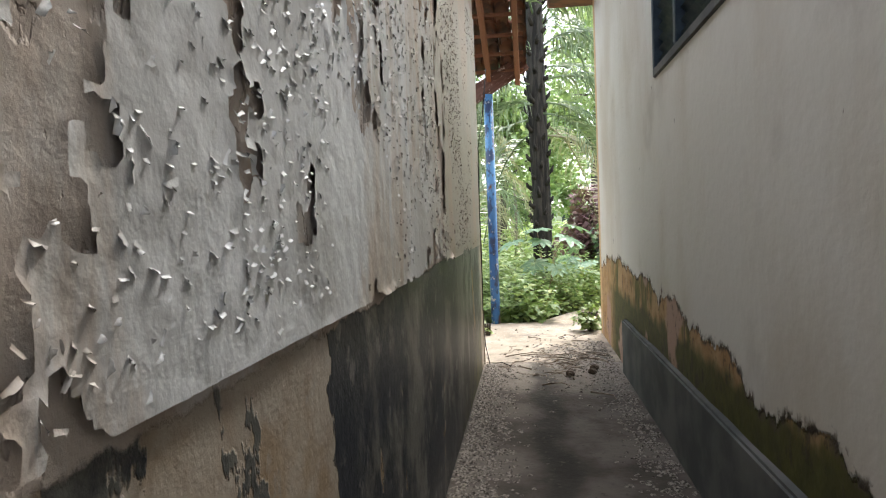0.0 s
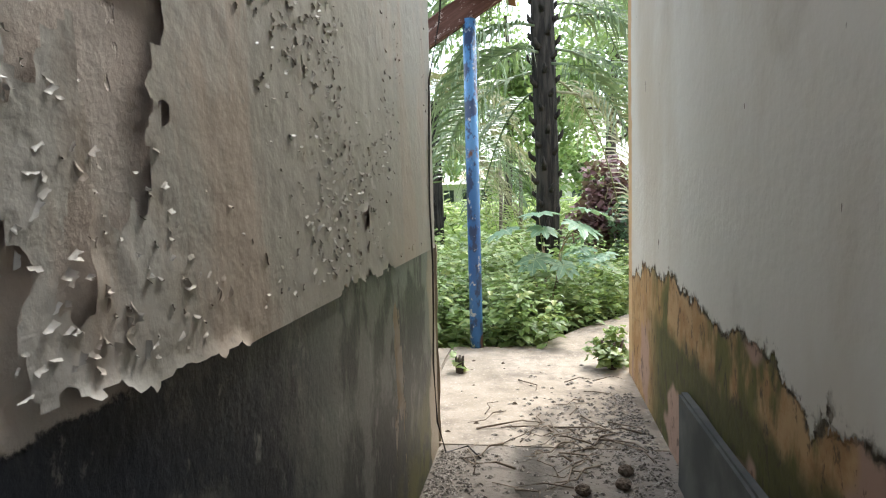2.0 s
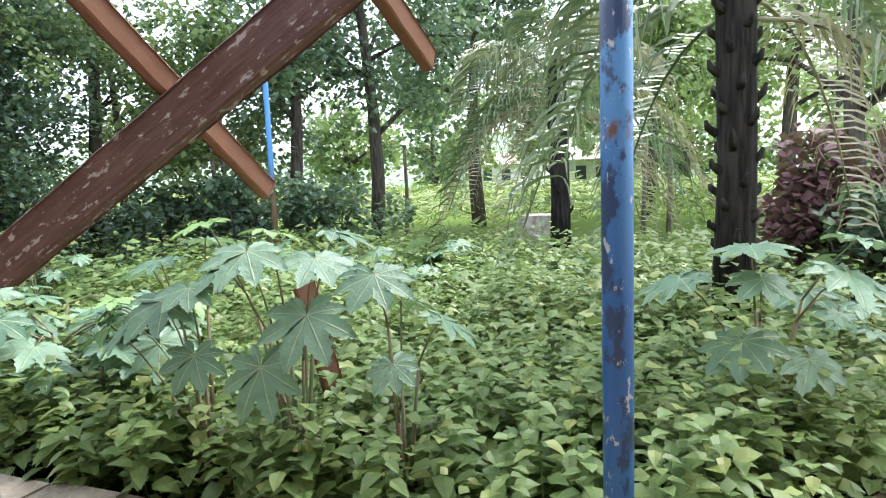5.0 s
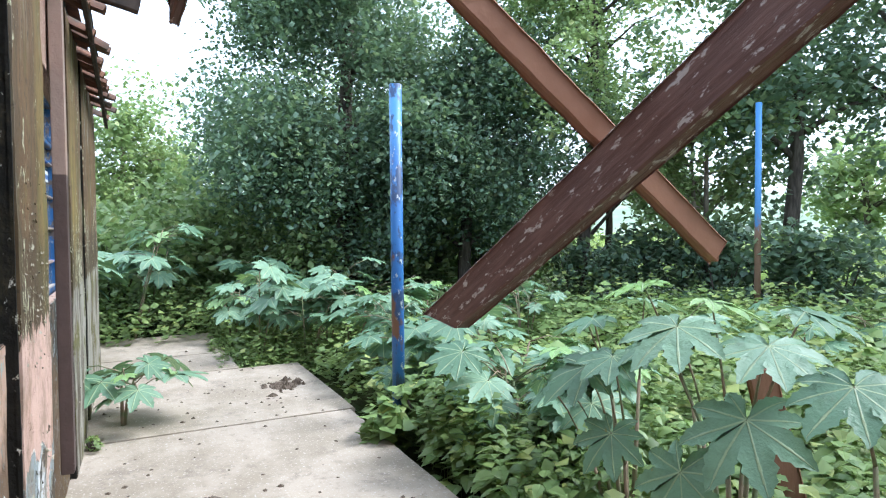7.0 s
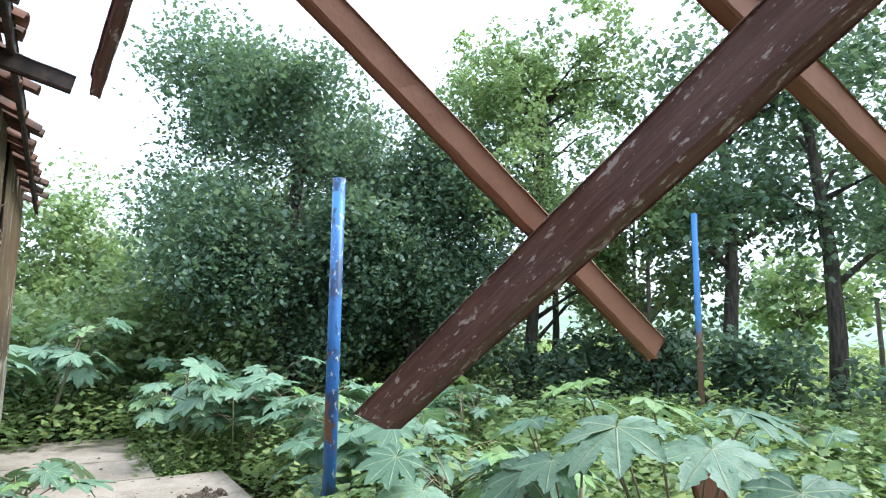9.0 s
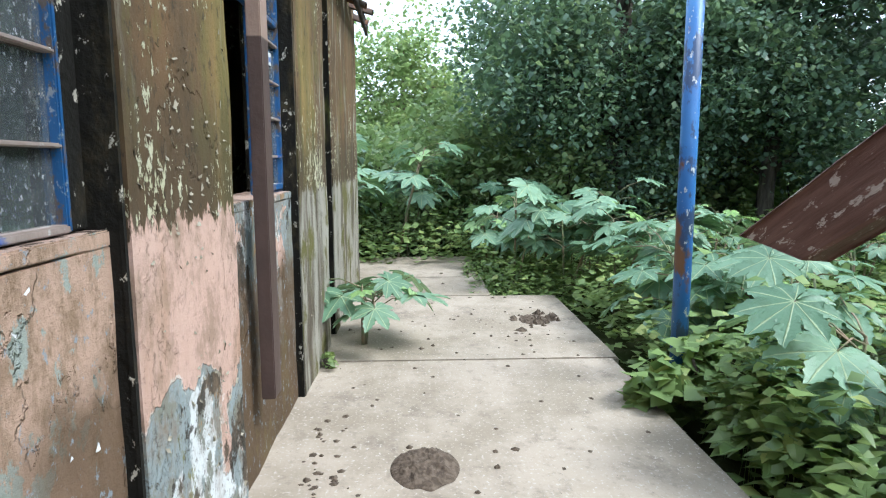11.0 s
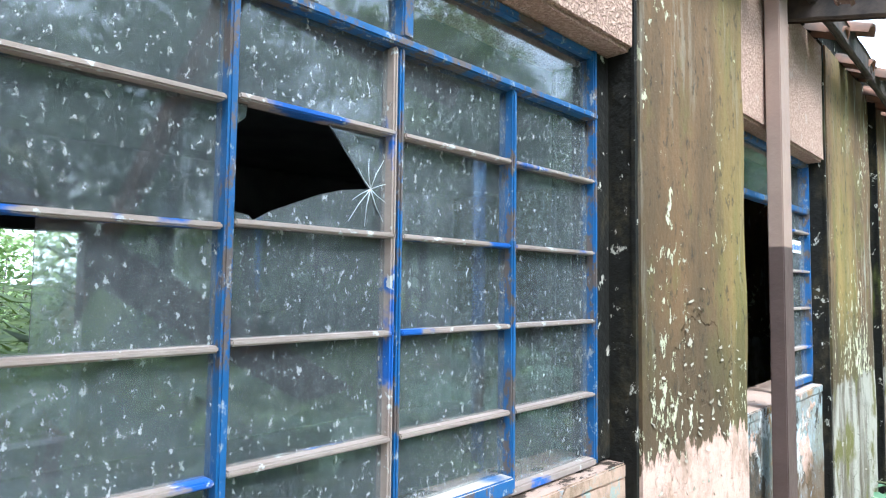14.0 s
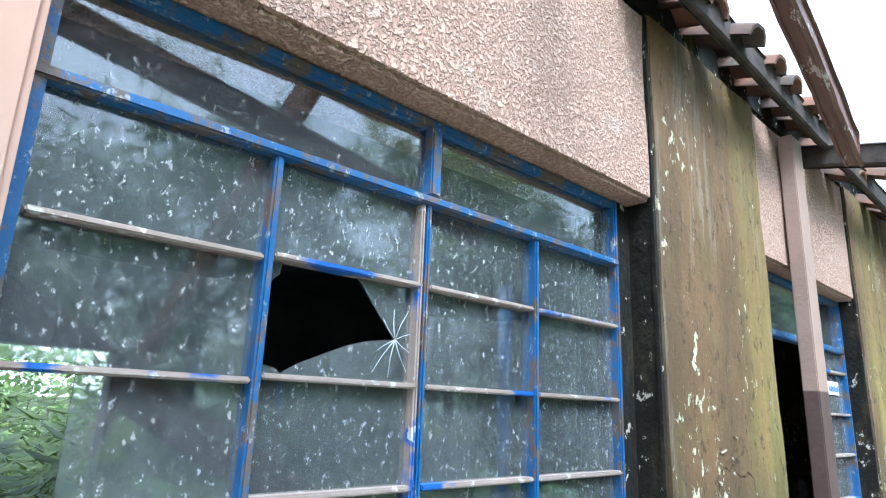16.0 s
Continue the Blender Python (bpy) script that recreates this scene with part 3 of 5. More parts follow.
GRASS = make_leaf("tall_grass", (0.17, 0.26, 0.05), (0.27, 0.36, 0.08), (0.42, 0.44, 0.14))
# Shaded copy of the tall grass greens: the dimming is in the colour.
SHADE_GRASS = make_leaf("darkened_grass", (0.04, 0.062, 0.02), (0.065, 0.092, 0.028), (0.09, 0.115, 0.04))
LIMEWASH = make_limewash_coat()


# ---- mesh tools ----
def part(name, bm, material, parent=None, label=""):
    """Links a bmesh as one mesh object, under parent if given."""
    me = bpy.data.meshes.new(name)
    bm.to_mesh(me)
    bm.free()
    for mm in material if isinstance(material, (list, tuple)) else [material]:
        me.materials.append(mm)
    ob = new(name, me)
    if parent:
        ob.parent = parent
    return tagged(ob, label)


def raw(name, verts, faces, material, parent=None):
    me = bpy.data.meshes.new(name)
    me.from_pydata(verts, [], faces)
    me.update()
    me.materials.append(material)
    ob = new(name, me)
    if parent:
        ob.parent = parent
    return ob


def empty(name, x=0, y=0, z=0, label="", category="", group="", kind=""):
    ob = new(name)
    ob.location = (x, y, z)
    bpy.context.view_layer.update()
    return tagged(ob, label, category, group, kind)


def box_into(bm, x0, x1, y0, y1, z0, z1, mi=0):
    vs = [bm.verts.new((x, y, z)) for z in (z0, z1) for x, y in ((x0, y0), (x1, y0), (x1, y1), (x0, y1))]
    for f in ((3, 2, 1, 0), (4, 5, 6, 7), (0, 1, 5, 4), (1, 2, 6, 5), (2, 3, 7, 6), (3, 0, 4, 7)):
        bm.faces.new([vs[i] for i in f]).material_index = mi
    return vs


def box(name, x0, x1, y0, y1, z0, z1, material, parent=None, bevel=0.0, label=""):
    bm = bmesh.new()
    box_into(bm, min(x0, x1), max(x0, x1), min(y0, y1), max(y0, y1), z0, z1)
    if bevel:
        bmesh.ops.bevel(bm, geom=bm.edges[:], offset=bevel, segments=2, affect="EDGES")
    return part(name, bm, material, parent, label)


def rough_box(name, x0, x1, y0, y1, z0, z1, material, parent=None, cell=0.12, amp=0.006, label="", bevel=0.012):
    """A box whose faces are cut into cells and made slightly uneven."""
    bm = bmesh.new()
    box_into(bm, min(x0, x1), max(x0, x1), min(y0, y1), max(y0, y1), z0, z1)
    if bevel:
        bmesh.ops.bevel(bm, geom=bm.edges[:], offset=bevel, segments=2, affect="EDGES")
    for ax, lo, hi in ((0, min(x0, x1), max(x0, x1)), (1, min(y0, y1), max(y0, y1)), (2, z0, z1)):
        k = int((hi - lo) / cell)
        for i in range(1, k):
            co, no = Vector((0, 0, 0)), Vector((0, 0, 0))
            co[ax], no[ax] = lo + (hi - lo) * i / k, 1
            bmesh.ops.bisect_plane(bm, geom=bm.verts[:] + bm.edges[:] + bm.faces[:], plane_co=co, plane_no=no)
    bm.normal_update()
    for v in bm.verts:
        v.co += v.normal * amp * (noise.noise(v.co * 3.1) + 0.5 * noise.noise(v.co * 11))
    for f in bm.faces:
        f.smooth = True
    ob = part(name, bm, material, parent, label)
    ob.data.set_sharp_from_angle(angle=math.radians(24))
    return ob


def tube(name, pts, radii, material, parent=None, sides=8, label=""):
    """A tapered tube through points."""
    bm = bmesh.new()
    tube_into(bm, pts, radii, sides)
    return part(name, bm, material, parent, label)


def tube_into(bm, pts, radii, sides=6):
    pts = [Vector(p) for p in pts]
    rings = []
    for i, p in enumerate(pts):
        d = (pts[min(i + 1, len(pts) - 1)] - pts[max(i - 1, 0)]).normalized()
        a = d.orthogonal().normalized()
        b = d.cross(a)
        r = radii[i] if isinstance(radii, (list, tuple)) else radii
        rings.append([bm.verts.new(p + a * r * math.cos(k * math.tau / sides) + b * r * math.sin(k * math.tau / sides)) for k in range(sides)])
    for r0, r1 in zip(rings, rings[1:]):
        # match the start of each ring to its neighbour
        s = min(range(sides), key=lambda k: (r1[k].co - r0[0].co).length)
        for k in range(sides):
            bm.faces.new((r0[k], r0[(k + 1) % sides], r1[(k + 1 + s) % sides], r1[(k + s) % sides])).smooth = True
    bm.faces.new(rings[0][::-1]), bm.faces.new(rings[-1])


def beam(name, a, b, wide, deep, material, parent=None, cut=0.0, label="", wear=0.004):
    """A squared timber from a to b; deep is its upright side."""
    a, b = Vector(a), Vector(b)
    d = (b - a).normalized()
    side = d.cross(Vector((0, 0, 1))).normalized()
    up = side.cross(d).normalized()
    length = (b - a).length
    n = max(6, int(length / 0.06))
    bm = bmesh.new()
    c = 0.008
    prof = []
    for s, u in ((-1, -1), (1, -1), (1, 1), (-1, 1)):
        prof += [(s * wide / 2 - (c * s if s * u > 0 else 0), u * deep / 2 - (0 if s * u > 0 else c * u)),
                 (s * wide / 2 - (0 if s * u > 0 else c * s), u * deep / 2 - (c * u if s * u > 0 else 0))]
    rings = []
    for i in range(n + 1):
        ring = []
        for s, u in prof:
            q = Vector((length * i / n, s, u))
            k = a * 3 + q
            q += Vector((0, noise.noise(k * 9), noise.noise(k * 9 + Vector((5, 0, 0))))) * wear
            if i == 0:
                q.x += cut * (0.5 + u / deep) + 0.03 * noise.noise(k * 30)
            ring.append(bm.verts.new(q))
        rings.append(ring)
    k = len(prof)
    for r0, r1 in zip(rings, rings[1:]):
        for j in range(k):
            bm.faces.new((r0[j], r0[(j + 1) % k], r1[(j + 1) % k], r1[j]))
    bm.faces.new(rings[0][::-1]), bm.faces.new(rings[-1])
    bmesh.ops.recalc_face_normals(bm, faces=bm.faces[:])
    ob = part(name, bm, material, parent, label)
    ob.matrix_basis = Matrix(((d.x, side.x, up.x, a.x), (d.y, side.y, up.y, a.y), (d.z, side.z, up.z, a.z), (0, 0, 0, 1)))
    return ob


def leaf_cloud(name, centres, size, material, parent=None, rng=None, droop=0.3, slim=0.45, flat=1.0):
    """Many folded leaves, one at each centre (an n x 3 array)."""
    rng = rng or np.random.default_rng(1)
    c = np.asarray(centres, float)
    n = len(c)
    az = rng.uniform(0, math.tau, n)
    el = rng.uniform(-0.9, 0.5, n) * flat - droop
    s = size * rng.uniform(0.6, 1.3, n)
    d = np.stack([np.cos(az) * np.cos(el), np.sin(az) * np.cos(el), np.sin(el)], 1)
    side = np.stack([-np.sin(az), np.cos(az), rng.uniform(-0.5, 0.5, n) * flat], 1)
    up = np.cross(side, d)
    L, W = d * s[:, None], side * (s * slim)[:, None]
    fold = up * (s * 0.12)[:, None]
    v = np.stack([c, c + L * 0.45 + W + fold, c + L, c + L * 0.45 - W + fold], 1).reshape(-1, 3)
    i = np.arange(n) * 4
    f = np.concatenate([np.stack([i, i + 1, i + 2], 1), np.stack([i, i + 2, i + 3], 1)])
    me = bpy.data.meshes.new(name)
    me.vertices.add(len(v))
    me.vertices.foreach_set("co", v.ravel())
    me.loops.add(f.size)
    me.loops.foreach_set("vertex_index", f.ravel().astype(np.int32))
    me.polygons.add(len(f))
    me.polygons.foreach_set("loop_start", (np.arange(len(f)) * 3).astype(np.int32))
    me.update(calc_edges=True)
    me.validate()
    me.materials.append(material)
    ob = new(name, me)
    if parent:
        ob.parent = parent
    return ob


# ---- the ground and the paving ----
raw("ground", [(-400, -400, -0.2), (400, -400, -0.2), (400, 400, -0.2), (-400, 400, -0.2)], [(0, 1, 2, 3)], SOIL)
tagged(bpy.data.objects["ground"], "dark soil and grass round the building", "ground", kind="structure")
pavement = empty("pavement", label="pale worn concrete veranda slab along the wall", category="pavement", kind="structure")
for x0, x1, y1 in ((-10.3, -8.57, 1.42), (-8.56, -7.46, 1.45), (-7.45, -5.28, 2.13), (-5.27, -2.91, 2.08), (-2.9, -0.21, 2.11)):
    rough_box("slab", x0, x1, -0.35, y1, -0.3, 0.0, SLAB, pavement, 0.3, 0.004)


def paved_corner():
    bm = bmesh.new()
    rim = [(-0.2, 0.0), (6.0, 0.0), (6.0, 7.2), (3.2, 5.4), (1.6, 3.8), (0.95, 2.95), (0.66, 2.45), (0.52, 2.2), (0.2, 2.16), (-0.2, 2.15)]
    f = bm.faces.new([bm.verts.new((x, y, 0)) for x, y in rim])
    r = bmesh.ops.extrude_face_region(bm, geom=[f])
    for g in r["geom"]:
        if isinstance(g, bmesh.types.BMVert):
            g.co.z = -0.3
    bmesh.ops.recalc_face_normals(bm, faces=bm.faces[:])
    return part("slab", bm, SLAB, pavement)


paved_corner()
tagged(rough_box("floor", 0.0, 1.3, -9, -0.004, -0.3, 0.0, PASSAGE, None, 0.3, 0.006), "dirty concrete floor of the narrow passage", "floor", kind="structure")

# ---- the left building ----
wall_passage = tagged(rough_box("wall_passage", -0.25, 0.0, -9, 0.0, -0.3, 3.3, LEFT_WALL, None, 0.16, 0.006),
                      "peeling grey limewashed wall over a dark dado", "wall", kind="structure")


def paint_coat(name, u0, u1, z0, z1, cell, mask, place, material, parent, curl=0.02, proud=0.003):
    """A coat of paint on a wall where mask(u, z) > 0, with ragged edges that curl away from it."""
    nu, nz = int((u1 - u0) / cell), int((z1 - z0) / cell)
    us, zs = np.linspace(u0, u1, nu + 1), np.linspace(z0, z1, nz + 1)
    m = np.array([[mask(u, z) for z in zs] for u in us])
    gu, gz = np.gradient(m, us, zs)
    ids = -np.ones(m.shape, int)
    vs, fs = [], []

    def vert(i, j):
        if ids[i, j] < 0:
            u, z, v = us[i], zs[j], m[i, j]
            slope = max(0.3, math.hypot(gu[i, j], gz[i, j]))
            if v < 0:
                step = min(cell, -v / slope)
                u, z, v = u + gu[i, j] / slope * step, z + gz[i, j] / slope * step, 0.0
            near = max(0.0, 1.0 - v / slope / 0.028)
            loose = max(0.0, 0.25 + 1.3 * noise.noise(Vector((u * 7, z * 7, 9)))) * (0.35 + 0.65 * max(0.0, gz[i, j] / slope))
            ids[i, j] = len(vs)
            vs.append(place(u, z, proud + curl * loose * near ** 2 + 0.0015 * noise.noise(Vector((u * 21, z * 21, 2)))))
        return ids[i, j]

    for i in range(nu):
        for j in range(nz):
            if max(m[i, j], m[i + 1, j], m[i, j + 1], m[i + 1, j + 1]) > 0 and m[i:i + 2, j:j + 2].sum() > 0:
                fs.append((vert(i, j), vert(i + 1, j), vert(i + 1, j + 1), vert(i, j + 1)))
    ob = raw(name, vs, fs, material, parent)
    for f in ob.data.polygons:
        f.use_smooth = True
    return ob


def limewash_left(y, z):
    """Where the grey coat still clings to the passage wall."""
    v = 0.20 + 0.55 * noise.noise(Vector((y * 1.5, z * 0.8, 0.5))) + 0.38 * noise.noise(Vector((y * 5.5, z * 2.8, 3.0)))
    v += 0.24 * noise.noise(Vector((y * 17, z * 10, 6.0))) + 0.10 * noise.noise(Vector((y * 45, z * 32, 8.0)))
    return v + 0.55 * min(1.0, max(0.0, (y + 2.4) / 1.4)) - max(0.0, 0.03 - (z - 1.105 - 0.014 * y)) * 9


rough_box("plaster_foot", -0.24, 0.006, 0.002, 0.075, -0.3, 1.1, LEFT_WALL, wall_passage, 0.08, 0.02, "bare crumbling earth plaster", 0.03)
paint_coat("limewash_coat", -6.4, -0.03, 1.06, 3.0, 0.013, limewash_left, lambda u, z, d: (0.008 + d, u, z), LIMEWASH, wall_passage, 0.012)
wall_front = empty("wall_front", label="mouldy pink plaster front wall with piers and windows", category="wall", kind="structure")
rough_box("corner_pier", -0.915, -0.252, -0.3, 0.0, -0.3, 3.05, PINK, wall_front, 0.15, 0.004)
for x0, x1 in ((-2.48, -0.917), (-4.6, -3.352)):
    rough_box("spandrel", x0, x1, -0.3, -0.045, -0.3, 1.196, SPANDREL, wall_front, 0.1, 0.008, "", 0.002)
    rough_box("sill", x0, x1, -0.28, -0.043, 1.197, 1.236, SILL, wall_front, 0.05, 0.006, bevel=0.004)
    rough_box("lintel", x0, x1, -0.3, -0.012, 2.41, 3.05, ROUGHCAST, wall_front, 0.1, 0.008)


def pink_left(x, z):
    """Where the last pink coat clings below the first window."""
    foot = 1.11 - 0.44 * (x + 1.6) if x > -1.62 else 1.10
    v = min((z - foot) * 3.0, (x + 1.78 + 0.5 * (1.23 - z)) * 2.0) + 0.20 * noise.noise(Vector((x * 6, z * 6, 1))) + 0.12 * noise.noise(Vector((x * 16, z * 16, 4)))
    return v + 0.07 * noise.noise(Vector((x * 45, z * 45, 7)))


paint_coat("pink_coat", -1.9, -0.92, 0.3, 1.232, 0.008, pink_left, lambda u, z, d: (u, -0.040 + d, z), PINK, wall_front, 0.035)


def pier(x0, x1, back=-0.3, top=3.06):
    rough_box("pier", x0, x1, back, 0.0, -0.3, top, PIER, wall_front, 0.1, 0.008)
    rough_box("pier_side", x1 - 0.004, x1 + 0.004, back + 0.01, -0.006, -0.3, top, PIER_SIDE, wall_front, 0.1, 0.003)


pier(-3.35, -2.482)
pier(-5.7, -4.602)
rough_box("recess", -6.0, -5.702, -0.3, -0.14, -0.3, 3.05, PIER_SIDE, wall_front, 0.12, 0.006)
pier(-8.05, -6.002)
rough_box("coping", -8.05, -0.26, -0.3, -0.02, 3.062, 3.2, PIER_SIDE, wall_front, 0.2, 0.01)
tagged(rough_box("wall_end", -8.05, -7.8, -6.0, -0.302, -0.3, 3.2, PIER, None, 0.3, 0.01), "mouldy end wall of the building", "wall", kind="structure")
wall_back = empty("wall_back", label="dark plastered back wall of the room", category="wall", kind="structure")
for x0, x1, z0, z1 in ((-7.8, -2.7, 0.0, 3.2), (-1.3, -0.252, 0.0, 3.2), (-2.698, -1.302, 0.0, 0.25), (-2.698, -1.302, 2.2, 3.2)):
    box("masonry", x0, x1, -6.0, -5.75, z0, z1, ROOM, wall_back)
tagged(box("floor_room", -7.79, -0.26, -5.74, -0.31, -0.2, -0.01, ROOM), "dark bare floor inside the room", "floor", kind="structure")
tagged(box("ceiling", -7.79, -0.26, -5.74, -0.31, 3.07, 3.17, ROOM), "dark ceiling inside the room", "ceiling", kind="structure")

# ---- the right building ----
wall_right = empty("wall_right", label="stained cream plaster wall with a rotten foot", category="wall", kind="structure")
for y0, y1, z0, z1 in ((-9, 1.42, -0.3, 2.06), (-1.67, 1.42, 2.06, 3.6), (-9, -3.1, 2.06, 3.6), (-3.1, -1.67, 2.95, 3.6)):
    rough_box("masonry", 1.19, 1.5, y0, y1, z0, z1, RIGHT_WALL, wall_right, 0.16, 0.0, "", 0.0)
rough_box("masonry", 1.502, 6, 1.12, 1.42, -0.3, 3.6, RIGHT_WALL, wall_right, 0.3, 0.006)
rough_box("plinth", 1.145, 1.195, -9, -0.38, -0.3, 0.43, PLINTH, wall_right, 0.12, 0.006, "smooth grey cement plinth")
# Two slabs added out of view to keep sky light off the passage.
tagged(rough_box("added_roof_right", 0.72, 6.2, -9.3, 1.7, 3.62, 3.74, CLAY, None, 0.4, 0.01), "unseen clay roof slab added to shade the passage", "roof", kind="structure")
tagged(rough_box("added_eaves_passage", -0.3, 0.16, -9.3, 0.2, 3.32, 3.40, CLAY, None, 0.3, 0.01), "unseen clay eaves slab added to shade the passage", "roof", kind="structure")
tagged(box("wall_rear", -0.25, 1.5, -9.25, -9.002, -0.3, 3.6, PLINTH), "plain wall at the closed end of the passage", "wall", kind="structure")


# ---- windows ----
def member(name, x0, x1, z0, z1, material, parent, y0=-0.13, y1=-0.085, bevel=0.004):
    return box(name, x0, x1, y0, y1, z0, z1, material, parent, bevel)


def pane(parent, x0, x1, z0, z1, material, y=-0.112):
    bm = bmesh.new()
    box_into(bm, x0, x1, y - 0.002, y + 0.002, z0, z1)
    ob = part("pane", bm, material, parent)
    ob.visible_shadow = False
    return ob


CRACK = make_plain("crack_edge_glass", (0.6, 0.64, 0.64), (0.7, 0.72, 0.72), 20.0, 0.3)


def broken_pane(parent, x0, x1, z0, z1, material, y=-0.112):
    """What is left of a smashed pane: x0 is its east side, x1 its west side."""
    for shape in (((0.56, 0), (1, 0), (1, 1), (0.12, 1), (0.22, 0.9), (0.36, 0.8), (0.52, 0.69), (0.66, 0.62), (0.86, 0.57)),
                  ((0, 0), (0.08, 0), (0.07, 0.12), (0.02, 0.2), (0, 0.14)), ((0, 0.92), (0.1, 0.95), (0.13, 1), (0, 1))):
        bm = bmesh.new()
        pts = [(x0 + u * (x1 - x0), z1 - v * (z1 - z0)) for u, v in shape]
        f = bm.faces.new([bm.verts.new((x, y, z)) for x, z in pts])
        r = bmesh.ops.extrude_face_region(bm, geom=[f])
        for g in r["geom"]:
            if isinstance(g, bmesh.types.BMVert):
                g.co.y -= 0.004
        bmesh.ops.recalc_face_normals(bm, faces=bm.faces[:])
        part("shard", bm, material, parent).visible_shadow = False
    cx, cz = x0 + 0.86 * (x1 - x0), z1 - 0.57 * (z1 - z0)
    for ang, l in ((20, 0.05), (62, 0.07), (95, 0.06), (130, 0.05), (-30, 0.05), (-62, 0.07), (-100, 0.075), (-128, 0.085), (-150, 0.05)):
        d = Vector((-math.cos(math.radians(ang)), 0, math.sin(math.radians(ang))))
        p = Vector((cx, y + 0.001, cz))
        tube("crack", [p, p + d * l * 0.5 + Vector((0.003, 0, 0)), p + d * l], [0.0009, 0.0007, 0.0004], CRACK, parent, 4)


ROWS = (1.25, 1.433, 1.635, 1.826, 2.03, 2.215)
window_1 = empty("window_1", -1.7, -0.1, 1.24, "dusty blue steel window with one smashed pane", "window", kind="structure")
window_1.location = (0, 0, 0)
COLS = (-0.935, -1.30, -1.658, -2.024, -2.405)
member("window_frame", -0.917, -0.94, 1.24, 2.41, FRAME, window_1)
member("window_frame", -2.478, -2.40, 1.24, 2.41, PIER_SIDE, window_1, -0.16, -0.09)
member("window_frame", -2.405, -2.388, 1.24, 2.41, FRAME, window_1)
member("window_frame", -2.40, -0.917, 2.385, 2.408, FRAME, window_1, -0.14, -0.09)
member("window_frame", -2.40, -0.917, 2.205, 2.224, FRAME, window_1, -0.14, -0.080)
member("window_frame", -1.685, -1.655, 2.228, 2.39, FRAME, window_1)
member("window_frame", -2.40, -0.917, 1.238, 1.258, BAR, window_1)
for x, w in ((COLS[1], 0.008), (COLS[2], 0.006), (COLS[3], 0.008)):
    member("mullion", x - w, x + w, 1.25, 2.205, FRAME, window_1, -0.135, -0.086)
member("mullion", COLS[2] + 0.010, COLS[2] + 0.021, 1.25, 2.205, BAR, window_1, -0.13, -0.088)
for k, (xa, xb) in enumerate(zip(COLS, COLS[1:])):
    for z in ROWS[1:5]:
        member("glazing_bar", xb + 0.010, xa - 0.010, z - 0.007 - (0.008 if k == 0 else 0), z + 0.004 - (0.008 if k == 0 else 0), BAR, window_1, -0.13, -0.088, 0.003)
    if k in (1, 2):
        member("bottom_rail", xb + 0.014, xa - 0.014, 1.25, 1.288, FRAME, window_1, -0.13, -0.072)
    for r, (za, zb) in enumerate(zip(ROWS, ROWS[1:])):
        if (k, r) == (1, 3):
            broken_pane(window_1, xa - 0.01, xb + 0.012, za + 0.004, zb - 0.006, GLASS)
        elif (k, r) == (0, 2):
            pane(window_1, xb + 0.005, xa - 0.11, za, zb, GLASS)
        else:
            pane(window_1, xb + 0.005, xa - 0.005, za, zb, GLASS)
pane(window_1, -1.66, -0.935, 2.222, 2.392, CLEAR)
pane(window_1, -2.40, -1.68, 2.222, 2.392, CLEAR)

window_2 = empty("window_2", label="blue steel window with one casement missing", category="window", kind="structure")
for x0, x1, z0, z1 in ((-3.385, -3.352, 1.24, 2.41), (-4.6, -4.575, 1.24, 2.41), (-4.6, -3.352, 2.385, 2.408), (-4.6, -3.352, 2.13, 2.16), (-4.10, -4.06, 1.24, 2.15), (-4.6, -4.08, 1.24, 1.285)):
    member("window_frame", x0, x1, z0, z1, FRAME, window_2)
for za, zb in zip(ROWS, ROWS[1:]):
    pane(window_2, -4.58, -4.08, za, zb - 0.08 if zb > 2.1 else zb, GLASS)
    member("glazing_bar", -4.58, -4.09, za - 0.007, za + 0.006, BAR, window_2, -0.13, -0.085, 0.003)
pane(window_2, -4.58, -3.38, 2.155, 2.392, CLEAR)
STICKER = make_plain("pale_sticker", (0.62, 0.66, 0.70), (0.70, 0.72, 0.74), 20.0, 0.5)
STICKER_INK = make_plain("blue_sticker_print", (0.05, 0.12, 0.35), (0.08, 0.16, 0.40), 20.0, 0.5)
sticker = box("sticker", -4.50, -4.33, -0.108, -0.106, 1.92, 1.985, STICKER)
tagged(sticker, "small pale sticker with blue marks on a pane", "sticker")
for k in range(6):
    box("mark", -4.49 + k * 0.026, -4.472 + k * 0.026, -0.1055, -0.1045, 1.935, 1.965 - 0.006 * (k % 2), STICKER_INK, sticker)

# ---- posts and timbers ----
def pipe_post(x, y, z0, z1, r, label, lean=(0, 0), mat=None):
    ob = tube("steel_post", [(0, 0, z0), (lean[0] * 0.5, lean[1] * 0.5, (z0 + z1) / 2), (lean[0], lean[1], z1)], [r, r, r], mat or BLUE, None, 20)
    ob.location = (x, y, 0)
    return tagged(ob, label, "post", "blue veranda posts")


pipe_post(0.0, 2.15, -0.25, 2.8, 0.056, "chipped blue steel pipe post at the slab edge")
pipe_post(-4.72, 2.32, -0.3, 2.8, 0.052, "free-standing blue steel pipe post with a cut top")
pipe_post(-6.72, 9.5, -0.3, 3.6, 0.05, "tall blue pipe post rusty below among bushes", (0, 0), make_rusty_blue())
